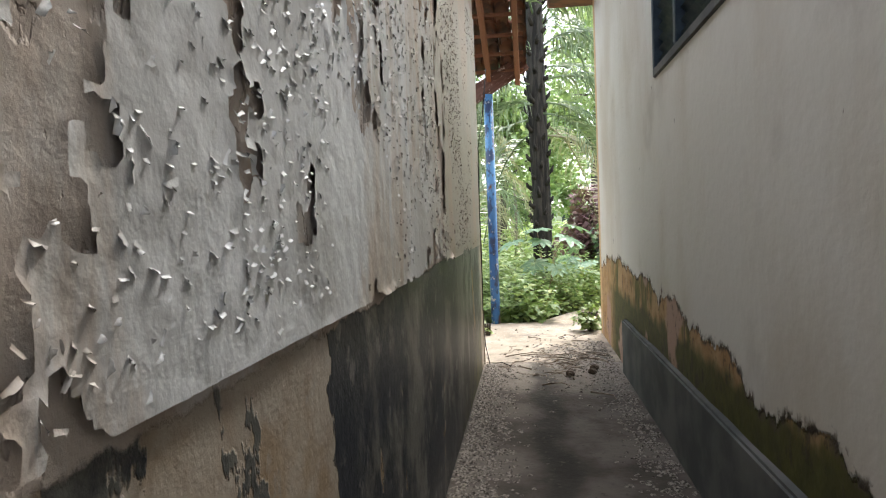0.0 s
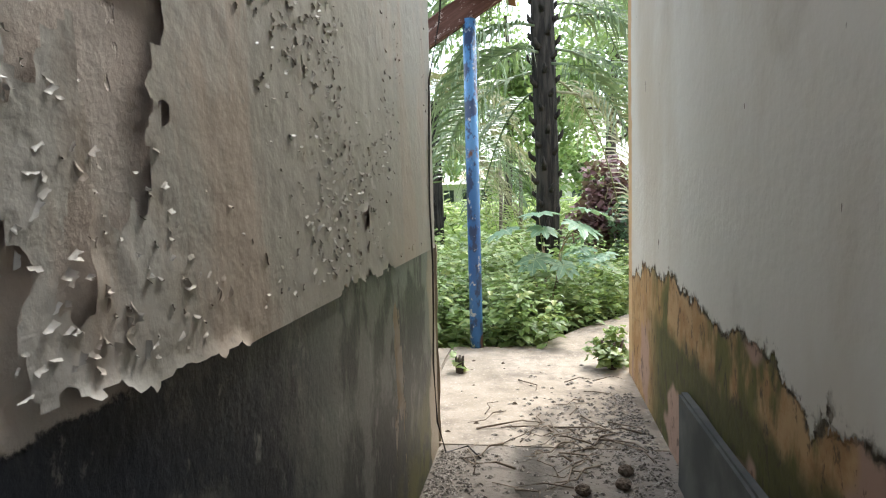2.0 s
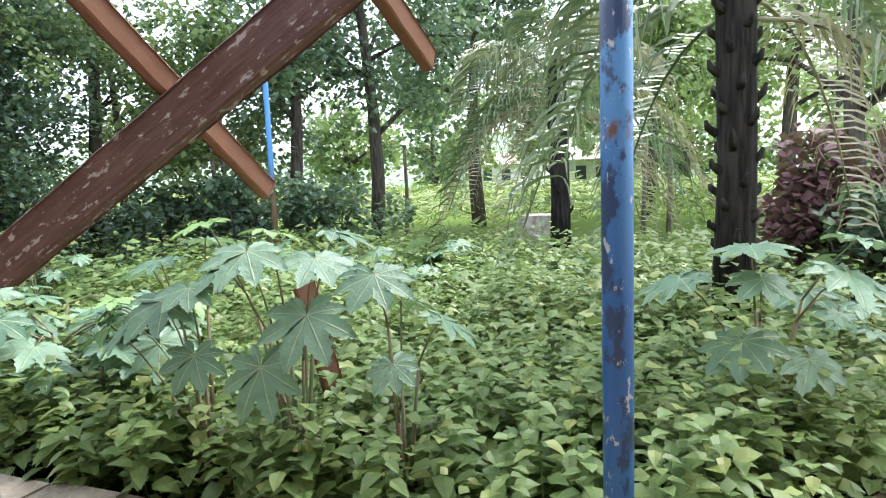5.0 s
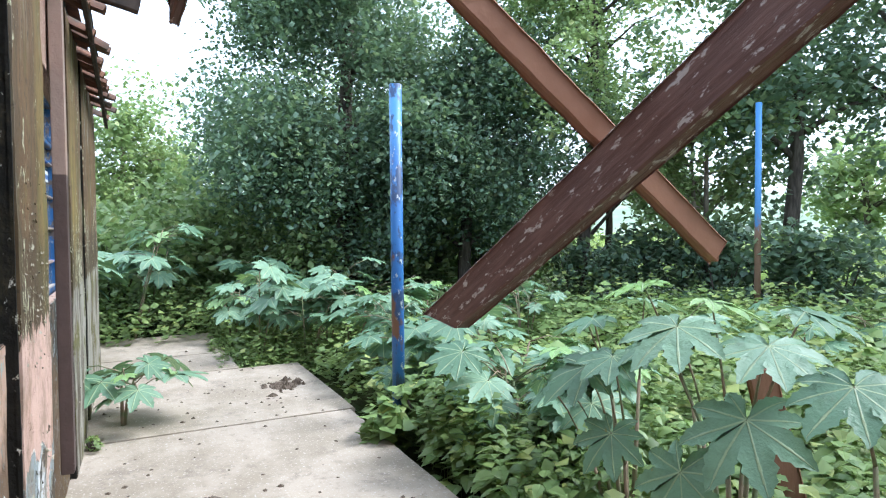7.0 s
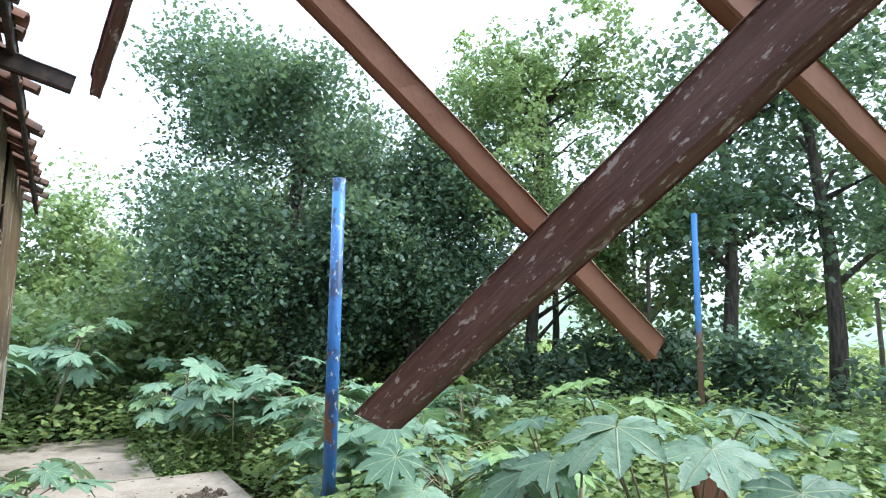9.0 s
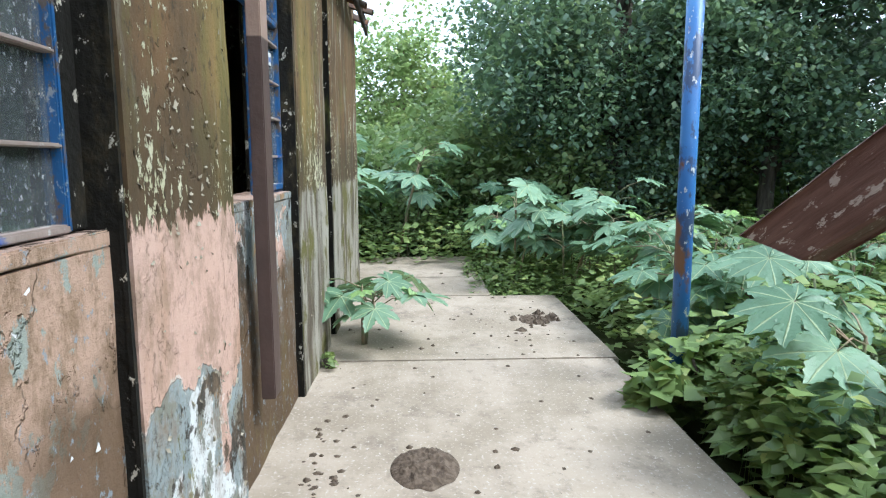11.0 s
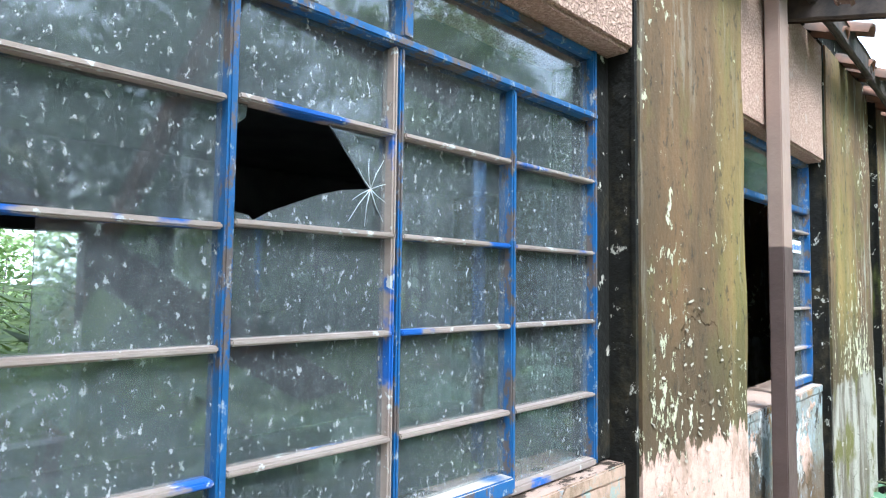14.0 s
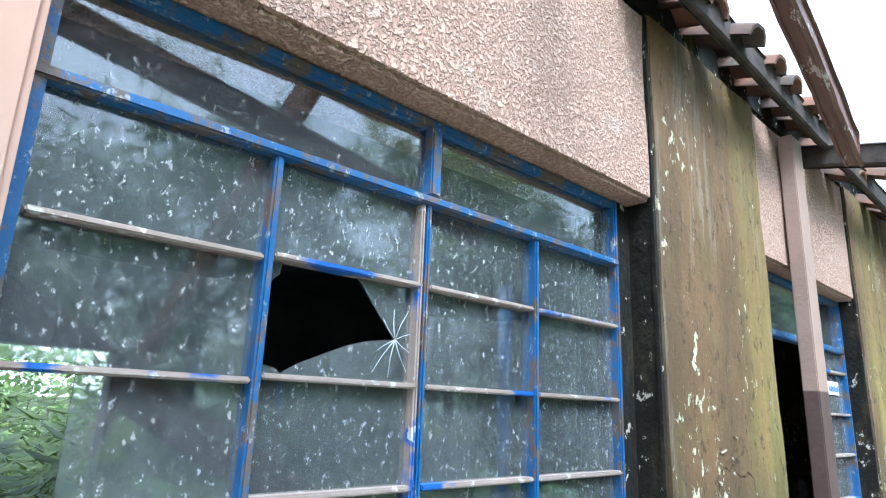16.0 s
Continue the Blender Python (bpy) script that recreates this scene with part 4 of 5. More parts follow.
tagged(beam("fallen_beam", (-2.78, 1.855, 1.19), (0.45, 2.2, 3.18), 0.1, 0.2, WOOD, None, -0.26), "weathered brown roof beam hanging down from a post", "beam")
tagged(beam("broken_timber", (-1.88, 3.0, 0.93), (-1.75, 3.25, -0.25), 0.05, 0.14, RAFTER), "broken red-brown timber end standing in the weeds", "timber")
tagged(beam("rafter", (-1.79, 2.6, 1.5), (-1.86, -0.05, 3.5), 0.06, 0.11, RAFTER), "red-brown rafter hanging loose over the slab", "rafter", "loose rafters")
tagged(beam("rafter", (-1.051, 3.083, 2.157), (-1.051, -0.089, 3.413), 0.07, 0.13, RAFTER), "red-brown rafter sloping out over the slab", "rafter", "loose rafters")
steel_column = box("steel_column", -3.73, -3.61, 0.0, 0.06, 0.37, 3.0, STEEL, None, 0.004)
tagged(steel_column, "rusty brown steel strut fixed before the window", "strut")
tagged(beam("loose_plank", (-2.49, 0.51, 2.43), (-0.5, 0.68, 2.84), 0.04, 0.1, WOOD), "dark plank hanging along the eaves", "plank")


# ---- roofs ----
def clay_tile():
    """One half-round tile, lying along y, 0.42 long."""
    bm = bmesh.new()
    rows = []
    for j, y in enumerate((0.0, 0.21, 0.42)):
        ring = []
        for r in (0.085 - 0.008 * j, 0.070 - 0.008 * j):
            ring.append([bm.verts.new((r * math.cos(a), y, 0.8 * r * math.sin(a))) for a in (0, 0.6, 1.2, 1.94, 2.54, math.pi)])
        rows.append(ring)
    for r0, r1 in zip(rows, rows[1:]):
        for s in (0, 1):
            for k in range(5):
                bm.faces.new((r0[s][k], r0[s][k + 1], r1[s][k + 1], r1[s][k])).smooth = True
    for ring in (rows[0], rows[-1]):
        for k in range(5):
            bm.faces.new((ring[0][k], ring[0][k + 1], ring[1][k + 1], ring[1][k]))
    bmesh.ops.recalc_face_normals(bm, faces=bm.faces[:])
    me = bpy.data.meshes.new("tile")
    bm.to_mesh(me)
    bm.free()
    me.materials.append(CLAY)
    return me


TILE = clay_tile()


def lay_tile(parent, m):
    ob = new("tile", TILE)
    ob.parent = parent
    ob.matrix_basis = m
    return ob


rng = random.Random(4)
roof = empty("roof", label="sagging clay tile roof with rotten eaves", category="roof", kind="structure")
roof_deck = raw("roof_deck", [(-8.2, 0.05, 3.2), (0.02, 0.05, 3.2), (0.02, -3.1, 4.3), (-8.2, -3.1, 4.3), (0.02, -6.3, 3.2), (-8.2, -6.3, 3.2)],
                [(0, 1, 2, 3), (3, 2, 4, 5)], CLAY, roof)
beam("eaves_board", (-8.2, 0.12, 2.86), (-5.0, 0.13, 2.98), 0.035, 0.12, EAVES, roof)
beam("eaves_board", (-4.98, 0.13, 2.99), (-2.45, 0.14, 3.07), 0.035, 0.12, EAVES, roof)
for i in range(38):
    x = -8.1 + i * 0.155
    z = 2.88 + 0.035 * (x + 8.1) + rng.uniform(-0.02, 0.02)
    if rng.random() < 0.14:
        continue
    for j in range(2):
        lay_tile(roof, pose(x, -0.2 + rng.uniform(-0.05, 0.04) - j * 0.34, z + 0.14 + j * 0.12, -20 + rng.uniform(-4, 4), rng.uniform(-6, 6), rng.uniform(-5, 5)))
for x in (-3.85,):
    beam("rafter_tail", (x, 0.42, 2.88), (x, -0.25, 3.04), 0.06, 0.1, EAVES, roof)

porch_roof = empty("porch_roof", label="remnant of clay tile porch roof on battens", category="roof", kind="structure")
for k in range(6):
    y = 0.35 + k * 0.36
    beam("batten", (-0.3, y, 3.72 - 0.30 * y), (0.44, y, 3.72 - 0.30 * y), 0.05, 0.035, RAFTER, porch_roof)
beam("porch_rafter", (0.02, 2.25, 2.95), (0.02, 0.0, 3.64), 0.06, 0.1, RAFTER, porch_roof)
beam("porch_rafter", (0.36, 2.25, 2.95), (0.36, 0.3, 3.55), 0.06, 0.1, RAFTER, porch_roof)
for i in range(5):
    for j in range(6):
        y = 0.25 + j * 0.35
        lay_tile(porch_roof, pose(-0.25 + i * 0.16, y, 3.77 - 0.30 * y, -16 + rng.uniform(-3, 3), rng.uniform(-5, 5), rng.uniform(-4, 4)))

# ---- louvred window of the right building ----
louvre_window = empty("window_3", label="dark blue louvred window in a cement frame", category="window", kind="structure")
DARK_BLUE = make_plain("dark_blue_louvre_paint", (0.02, 0.035, 0.055), (0.05, 0.07, 0.09), 9.0, 0.5)
for y0, y1, z0, z1 in ((-3.09, -1.68, 2.062, 2.11), (-3.09, -1.68, 2.90, 2.945), (-3.09, -3.04, 2.112, 2.898), (-1.73, -1.68, 2.112, 2.898), (-2.25, -2.20, 2.112, 2.898)):
    box("window_frame", 1.175, 1.26, y0, y1, z0, z1, DARK_BLUE if y1 - y0 < 0.1 else PLINTH, louvre_window, 0.004)
for k in range(13):
    z = 2.14 + k * 0.06
    for y0, y1 in ((-3.035, -2.255), (-2.195, -1.735)):
        bm = bmesh.new()
        box_into(bm, -0.03, 0.03, y0, y1, -0.004, 0.004)
        s = part("slat", bm, DARK_BLUE, louvre_window)
        s.matrix_basis = pose(1.225, 0, z, 0, 40, 0)
box("backing", 1.40, 1.42, -3.09, -1.68, 2.07, 2.94, ROOM, louvre_window)


# ---- things on the slab ----
def dung_pat(x, y, r, h, seed, label):
    bm = bmesh.new()
    bmesh.ops.create_grid(bm, x_segments=26, y_segments=26, size=1.0)
    for v in bm.verts:
        p = Vector((v.co.x, v.co.y, 0))
        d = max(abs(p.x), abs(p.y))
        q = p.normalized() * d if p.length else p
        lump = 0.6 + 0.5 * noise.noise(Vector((q.x * 5, q.y * 5, seed))) + 0.45 * noise.noise(Vector((q.x * 12, q.y * 12, seed)))
        v.co = Vector((q.x * r * (1 + 0.1 * noise.noise(q * 3 + Vector((seed, 0, 0)))), q.y * r * 0.8, max(0.0, h * lump * (1 - d ** 4))))
    for f in bm.faces:
        f.smooth = True
    ob = part("dung_pat", bm, DUNG)
    ob.location = (x, y, 0.002)
    return tagged(ob, label, "dung", "cattle dung on the slab")


dung_pat(-3.68, 0.71, 0.2, 0.05, 3, "round dried cattle dung pat on the slab")
dung_pat(-6.38, 1.71, 0.17, 0.035, 8, "broken heap of dried dung on the slab")
dung_pat(-3.0, 0.12, 0.14, 0.03, 5, "crumbled dung along the foot of the wall")


def scatter_bits(name, spots, size, material, label, category, squash=0.6, seed=1):
    """Loose crumbs, one small faceted lump at each spot."""
    r = random.Random(seed)
    vs, fs = [], []
    for x, y in spots:
        s = size * r.uniform(0.4, 1.4)
        b = len(vs)
        a = r.uniform(0, 6)
        for k in range(5):
            vs.append((x + s * r.uniform(0.7, 1.2) * math.cos(a + k * 1.257), y + s * r.uniform(0.5, 1.2) * math.sin(a + k * 1.257), 0.001))
        vs.append((x + s * 0.2, y, s * squash * r.uniform(0.6, 1.4)))
        fs += [(b + k, b + (k + 1) % 5, b + 5) for k in range(5)]
    return tagged(raw(name, vs, fs, material), label, category, kind="stuff")


LITTER = make_plain("dry_litter", (0.05, 0.042, 0.034), (0.34, 0.30, 0.26), 75.0, 0.9)
g = random.Random(12)
scatter_bits("dung_crumbs", [(-6.2 + g.gauss(0, 0.45), 1.35 + g.gauss(0, 0.28)) for _ in range(45)] + [(-3.2 + g.gauss(0, 0.6), 0.14 + abs(g.gauss(0, 0.12))) for _ in range(110)]
             + [(g.uniform(-9, 0.4), g.uniform(0.05, 1.9)) for _ in range(150)], 0.018, DUNG, "dark crumbs and seeds strewn over the slab", "crumbs")
scatter_bits("dung_lumps", [(-6.38 + g.gauss(0, 0.11), 1.71 + g.gauss(0, 0.09)) for _ in range(40)], 0.045, DUNG, "broken lumps of dried dung in a heap", "dung", 0.9, 4)
scatter_bits("leaf_litter", [(0.02 + abs(g.gauss(0, 0.13)), g.uniform(-5.5, -0.1)) for _ in range(3600)] + [(1.13 - abs(g.gauss(0, 0.12)), g.uniform(-3, 0.9)) for _ in range(1000)]
             + [(0.80 + g.gauss(0, 0.2), 0.1 + g.gauss(0, 0.5)) for _ in range(700)], 0.017, LITTER, "grey litter and plaster crumbs along the passage walls", "litter", 0.5, 5)


def twig(pts, r, label="thin dry twig on the concrete"):
    ob = tube("twig", pts, [r, r * 0.9, r * 0.7, r * 0.4][:len(pts)], TWIG, None, 5)
    return tagged(ob, label, "twig", "fallen twigs")


for k in range(58):
    if k < 48:
        x, y = 0.66 + g.gauss(0, 0.26), 0.05 + g.gauss(0, 0.45)
        if not 0.08 < x < 1.1:
            x = 0.6
    else:
        x, y = g.uniform(-3.2, 0.4), g.uniform(0.9, 1.9)
    a, l = g.uniform(0, 6.28), g.uniform(0.12, 0.4)
    c, s = math.cos(a), math.sin(a)
    twig([(x, y, 0.006), (x + l * 0.35 * c, y + l * 0.35 * s, 0.02), (x + l * 0.7 * c - 0.05 * s, y + l * 0.7 * s + 0.05 * c, 0.015), (x + l * c, y + l * s, 0.008)], g.uniform(0.003, 0.007))
for x, y in ((0.72, -0.52), (0.9, -0.44), (0.93, -0.3)):
    bm = bmesh.new()
    bmesh.ops.create_icosphere(bm, subdivisions=3, radius=0.035)
    for v in bm.verts:
        v.co *= 1 + 0.3 * noise.noise(v.co * 90 + Vector((x * 9, 0, 0)))
        v.co.z *= 0.7
    ob = part("seed_cone", bm, DUNG)
    ob.location = (x, y, 0.022)
    tagged(ob, "dark fallen cone on the passage floor", "cone", "fallen cones")

# cable hanging down the corner
CABLE = make_plain("black_cable", (0.02, 0.02, 0.02), (0.04, 0.035, 0.03), 9.0, 0.5)
tagged(tube("cable", [(0.10, 0.03, 2.6), (0.06, 0.0, 2.2), (0.018, -0.10, 1.9), (0.018, -0.15, 1.6), (0.018, -0.19, 1.3), (0.018, -0.15, 1.0), (0.018, -0.17, 0.75), (0.02, -0.23, 0.5), (0.03, -0.22, 0.2), (0.06, -0.16, 0.02), (0.16, -0.05, 0.012), (0.24, -0.2, 0.012)], 0.005, CABLE, None, 6),
       "thin black cable hanging down the wall corner", "cable")


# ---- plants ----
def palmate_leaf(lobes=8, seed=0):
    """A castor leaf about 1 across: long toothed lobes, folded along each pale rib."""
    r = random.Random(seed)
    vs, fs, rib = [(0, 0, 0)], [], [1.0]
    span = math.radians(330)
    notch = []
    for k in range(lobes + 1):
        a = -span / 2 + span * k / lobes
        d = 0.21 * r.uniform(0.9, 1.1) if 0 < k < lobes else 0.07
        vs.append((d * math.cos(a), d * math.sin(a), 0.022))
        rib.append(0.0)
        notch.append(len(vs) - 1)
    for k in range(lobes):
        a = -span / 2 + span * (k + 0.5) / lobes
        L = 0.54 * (0.58 + 0.42 * math.cos(a * 0.5) ** 2) * r.uniform(0.92, 1.08)
        bend, sway = r.uniform(0.04, 0.12), r.uniform(-0.03, 0.03)
        mids, lefts, rights = [0], [notch[k]], [notch[k + 1]]
        for f, w in ((0.50, 0.105), (0.58, 0.085), (0.66, 0.105), (0.74, 0.072), (0.81, 0.078), (0.88, 0.042), (0.93, 0.035)):
            x, z = L * f, -bend * f ** 2.5
            for bucket, side, lift, v in ((mids, 0, -0.012, 1.0), (lefts, -w, 0.012, 0.0), (rights, w, 0.012, 0.0)):
                q = side * (L / 0.5) + sway * f * f
                vs.append((x * math.cos(a) - q * math.sin(a), x * math.sin(a) + q * math.cos(a), z + lift))
                rib.append(v)
                bucket.append(len(vs) - 1)
        vs.append((L * math.cos(a), L * math.sin(a), -bend))
        rib.append(0.9)
        tip = len(vs) - 1
        for i in range(len(mids) - 1):
            fs.append((mids[i], lefts[i], lefts[i + 1], mids[i + 1]))
            fs.append((mids[i], mids[i + 1], rights[i + 1], rights[i]))
        fs += [(mids[-1], lefts[-1], tip), (mids[-1], tip, rights[-1])]
    me = bpy.data.meshes.new("leaf")
    me.from_pydata(vs, [], fs)
    me.update()
    at = me.attributes.new("rib", "FLOAT", "POINT")
    at.data.foreach_set("value", rib)
    for f in me.polygons:
        f.use_smooth = True
    return me


LEAVES = []
for k in range(4):
    me = palmate_leaf(8 + k % 2, k)
    me.materials.append(CASTOR)
    LEAVES.append(me)
YOUNG = [me.copy() for me in LEAVES[:2]]
for me in YOUNG:
    me.materials[0] = CASTOR_YOUNG


def castor_plant(x, y, h, count, size, seed, label, z0=-0.2):
    """Castor-oil plant: stems, stalks and big palmate leaves that are parts."""
    r = random.Random(seed)
    ob = empty("castor_plant", x, y, z0, label, "plant", "castor plants")
    bm = bmesh.new()
    heads = []
    for s in range(max(2, count // 6)):
        a, lean = r.uniform(0, 6.28), r.uniform(0.05, 0.3) * h
        top = Vector((lean * math.cos(a), lean * math.sin(a), h * r.uniform(0.7, 1.0)))
        tube_into(bm, [(0.03 * math.cos(a), 0.03 * math.sin(a), 0), top * 0.5 + Vector((0, 0, 0.05)), top], [0.016, 0.012, 0.007], 6)
        heads.append(top)
    spots = []
    for k in range(count):
        top = heads[k % len(heads)]
        f = r.uniform(0.62, 1.0) if k >= len(heads) else 1.0
        base = Vector((top.x * f, top.y * f, top.z * f))
        a = r.uniform(0, 6.28)
        l = size * r.uniform(0.5, 1.1)
        tip = base + Vector((l * math.cos(a), l * math.sin(a), l * r.uniform(0.0, 0.55)))
        tube_into(bm, [base, base.lerp(tip, 0.5) + Vector((0, 0, 0.04)), tip], [0.006, 0.005, 0.004], 5)
        spots.append((tip, a, size * r.uniform(0.8, 1.5), f))
    part("stem", bm, STEM, ob)
    for tip, a, s, f in spots:
        young = f > 0.95 and r.random() < 0.35
        lf = new("leaf", r.choice(YOUNG if young else LEAVES))
        lf.parent = ob
        s = s * (0.75 if young else 1.0)
        lf.matrix_basis = pose(tip.x, tip.y, tip.z, 0, 0, math.degrees(a)) @ pose(0, 0, 0, r.uniform(-22, 22), r.uniform(0, 38), 0) @ Matrix.Scale(s, 4)
    return ob


g = random.Random(31)


def castor_bush(x, y, leaves, label, seed, z0=-0.2):
    """A castor-oil plant known leaf by leaf: each (x, y, z, width, yaw, tilt)."""
    r = random.Random(seed)
    ob = empty("castor_plant", x, y, z0, label, "plant", "castor plants")
    bm = bmesh.new()
    for k, (lx, ly, lz, s, yaw, tilt) in enumerate(leaves):
        tip = Vector((lx - x, ly - y, lz - z0))
        node = Vector((tip.x * 0.45, tip.y * 0.45 + 0.04, tip.z * r.uniform(0.62, 0.8)))
        tube_into(bm, [(0.04 * math.cos(k), 0.04 * math.sin(k), 0), node * 0.5 + Vector((0.02, 0, 0.03)), node], [0.016, 0.012, 0.008], 6)
        tube_into(bm, [node, node.lerp(tip, 0.5) + Vector((0, 0, 0.03)), tip], [0.007, 0.005, 0.004], 5)
    part("stem", bm, STEM, ob)
    for lx, ly, lz, s, yaw, tilt in leaves:
        lf = new("leaf", r.choice(YOUNG if lz - z0 > 1.49 else LEAVES))
        lf.parent = ob
        lf.matrix_basis = pose(lx - x, ly - y, lz - z0, 0, 0, yaw) @ pose(0, 0, 0, r.uniform(-8, 8), tilt, 0) @ Matrix.Scale(s, 4)
    return ob


castor_bush(-1.66, 2.5, [(-1.642, 2.199, 1.235, 0.46, -70, 26), (-1.437, 2.447, 1.171, 0.44, -40, 24), (-1.376, 2.248, 0.94, 0.50, -65, 42), (-2.103, 2.477, 1.352, 0.40, -120, 14),
                         (-1.765, 2.531, 1.30, 0.42, 60, 12), (-1.55, 2.12, 0.72, 0.46, -80, 58), (-1.90, 2.36, 1.13, 0.40, -130, 24), (-1.50, 2.75, 1.27, 0.40, 40, 14)],
            "tall castor-oil plant with broad grey-green leaves beside the slab", 1)
castor_bush(-1.08, 2.5, [(-1.061, 2.321, 1.119, 0.44, -50, 28), (-0.86, 2.62, 0.86, 0.40, 10, 30), (-1.12, 2.72, 0.92, 0.38, 100, 20), (-0.98, 2.30, 0.72, 0.30, -60, 40)],
            "slender castor-oil plant with reddish stems", 2)
castor_bush(-2.2, 2.45, [(-2.129, 2.166, 0.992, 0.46, -80, 34), (-2.42, 2.24, 0.86, 0.48, -120, 36), (-2.02, 2.22, 1.05, 0.36, -50, 22), (-2.55, 2.52, 1.10, 0.42, 170, 20), (-2.3, 2.68, 1.24, 0.40, 90, 12),
                         (-2.7, 2.35, 0.80, 0.40, -150, 34), (-2.36, 2.4, 1.16, 0.34, -100, 16), (-1.95, 2.15, 0.74, 0.36, -70, 48)],
            "spreading castor-oil plant with broad leaves and reddish stems", 3)
castor_plant(-3.0, 2.75, 1.15, 13, 0.36, 4, "low castor-oil plant beside the slab edge")
castor_bush(0.62, 3.5, [(0.556, 3.4, 1.126, 0.48, -90, 4), (0.217, 3.35, 0.956, 0.52, -150, 22), (0.972, 3.35, 1.0, 0.56, -40, 26), (0.51, 3.25, 0.663, 0.48, -100, 34), (1.065, 3.55, 1.149, 0.50, 20, 16),
                        (0.60, 3.3, 0.97, 0.42, -80, 20), (0.80, 3.2, 0.60, 0.40, -60, 36)], "young castor-oil plant with pale leaves among weeds", 5)
castor_plant(1.3, 5.2, 0.9, 8, 0.36, 6, "castor-oil plant among weeds")
for k in range(12):
    castor_plant(-3.2 - k * 0.5 + g.uniform(-0.15, 0.15), 2.75 + g.uniform(-0.15, 0.5), g.uniform(0.9, 1.25), 14, 0.42, 40 + k, "castor-oil plants in a thicket along the slab edge")
for k in range(9):
    castor_plant(-7.9 - k * 0.42, 1.75 + g.uniform(-0.1, 0.7), g.uniform(0.8, 1.4), 14, 0.42, 70 + k, "castor-oil plants in a thicket along the slab edge")
for k in range(10):
    castor_plant(-8.3 - g.uniform(0, 4.5), -1.6 + g.uniform(0, 2.4) if k > 4 else -0.8 + g.uniform(-0.5, 0.5), g.uniform(1.4, 2.4), 16, 0.5, 90 + k, "tall castor-oil plants at the end of the slab")
for k in range(7):
    castor_plant(-5.5 - g.uniform(0, 3.5), 3.6 + g.uniform(0, 2.2), g.uniform(0.8, 1.2), 11, 0.36, 110 + k, "castor-oil plants in the thicket")
for k in range(6):
    castor_plant(-3.4 + g.uniform(-1.5, 2.5), 5.5 + g.uniform(0, 3.0), g.uniform(0.6, 0.95), 10, 0.36, 130 + k, "castor-oil plants standing in low weeds")
castor_plant(-5.72, 0.24, 0.5, 16, 0.38, 200, "young castor-oil plant growing at the foot of the wall", z0=0.0)

vg = np.random.default_rng(7)


def weeds(name, n, x0, x1, y0, y1, h, size, label, keep=None, mat=None, slim=0.45):
    """Low broad-leaved weeds over a stretch of ground."""
    xy = vg.uniform((x0, y0), (x1, y1), (n, 2))
    if keep is not None:
        xy = xy[keep(xy[:, 0], xy[:, 1])]
    hh = np.array([h * (0.3 + 1.1 * abs(noise.noise(Vector((a * 1.1, b * 1.1, 3)))) + 0.9 * abs(noise.noise(Vector((a * 3.1, b * 3.1, 8))))) for a, b in xy])
    z = -0.2 + hh * np.sqrt(vg.uniform(0.02, 1, len(xy)))
    ob = leaf_cloud(name, np.column_stack([xy, z]), size, mat or WEED, None, vg, 0.0, slim, 0.7)
    return tagged(ob, label, "weeds", kind="stuff")


def off_slab(x, y):
    edge = np.where(x > -7.45, 2.16, 1.5)
    edge = np.where(x < -10.3, -9.0, edge)
    edge = np.where(x > 0.58, 2.4 + (x - 0.58) * 1.45, edge)
    return y > edge


def weed_plants(name, n, x0, x1, y0, y1, h, leaf, seed, label, mat):
    """Upright weeds: a stem with pairs of toothless oval leaves, the widest below."""
    q = np.random.default_rng(seed)
    vs, fs = [], []
    for _ in range(n):
        x, y = q.uniform(x0, x1), q.uniform(y0, y1)
        if not off_slab(np.array([x]), np.array([y]))[0]:
            continue
        hh, a0 = h * q.uniform(0.55, 1.25), q.uniform(0, 6.28)
        lx, ly = q.normal(0, 0.1) * hh, q.normal(0, 0.1) * hh
        k = int(5 + hh * 9)
        b = len(vs)
        vs += [(x - 0.004, y, -0.2), (x + 0.004, y, -0.2), (x + lx, y + ly, -0.2 + hh)]
        fs.append((b, b + 1, b + 2))
        for i in range(k):
            f = 0.35 + 0.65 * (i + 1) / k
            s_ = leaf * (1.25 - 0.75 * f) * q.uniform(0.8, 1.25) * 1.5
            for side in (0, math.pi):
                a = a0 + i * 1.57 + side + q.uniform(-0.4, 0.4)
                e = q.uniform(-0.45, 0.35)
                d = np.array([math.cos(a) * math.cos(e), math.sin(a) * math.cos(e), math.sin(e)])
                w = np.array([-math.sin(a), math.cos(a), q.uniform(-0.25, 0.25)]) * 0.36 * s_
                o = np.array([x + lx * f, y + ly * f, -0.2 + hh * f]) + d * 0.25 * s_
                up = np.array([0, 0, 0.1 * s_])
                b = len(vs)
                vs += [tuple(v) for v in (o, o + d * 0.28 * s_ + w * 0.95 + up, o + d * 0.62 * s_ + w * 0.75 + up * 0.6, o + d * s_ - up * 1.4, o + d * 0.62 * s_ - w * 0.75 + up * 0.6, o + d * 0.28 * s_ - w * 0.95 + up, o + d * 0.45 * s_)]
                fs += [(b, b + 1, b + 6), (b + 1, b + 2, b + 6), (b + 2, b + 3, b + 6), (b + 3, b + 4, b + 6), (b + 4, b + 5, b + 6), (b + 5, b, b + 6)]
    return tagged(raw(name, vs, fs, mat), label, "weeds", kind="stuff")


weed_plants("weed_plants", 330, -4.4, 2.4, 2.15, 3.6, 0.62, 0.11, 11, "upright broad-leaved weeds along the slab", BROAD_WEED)
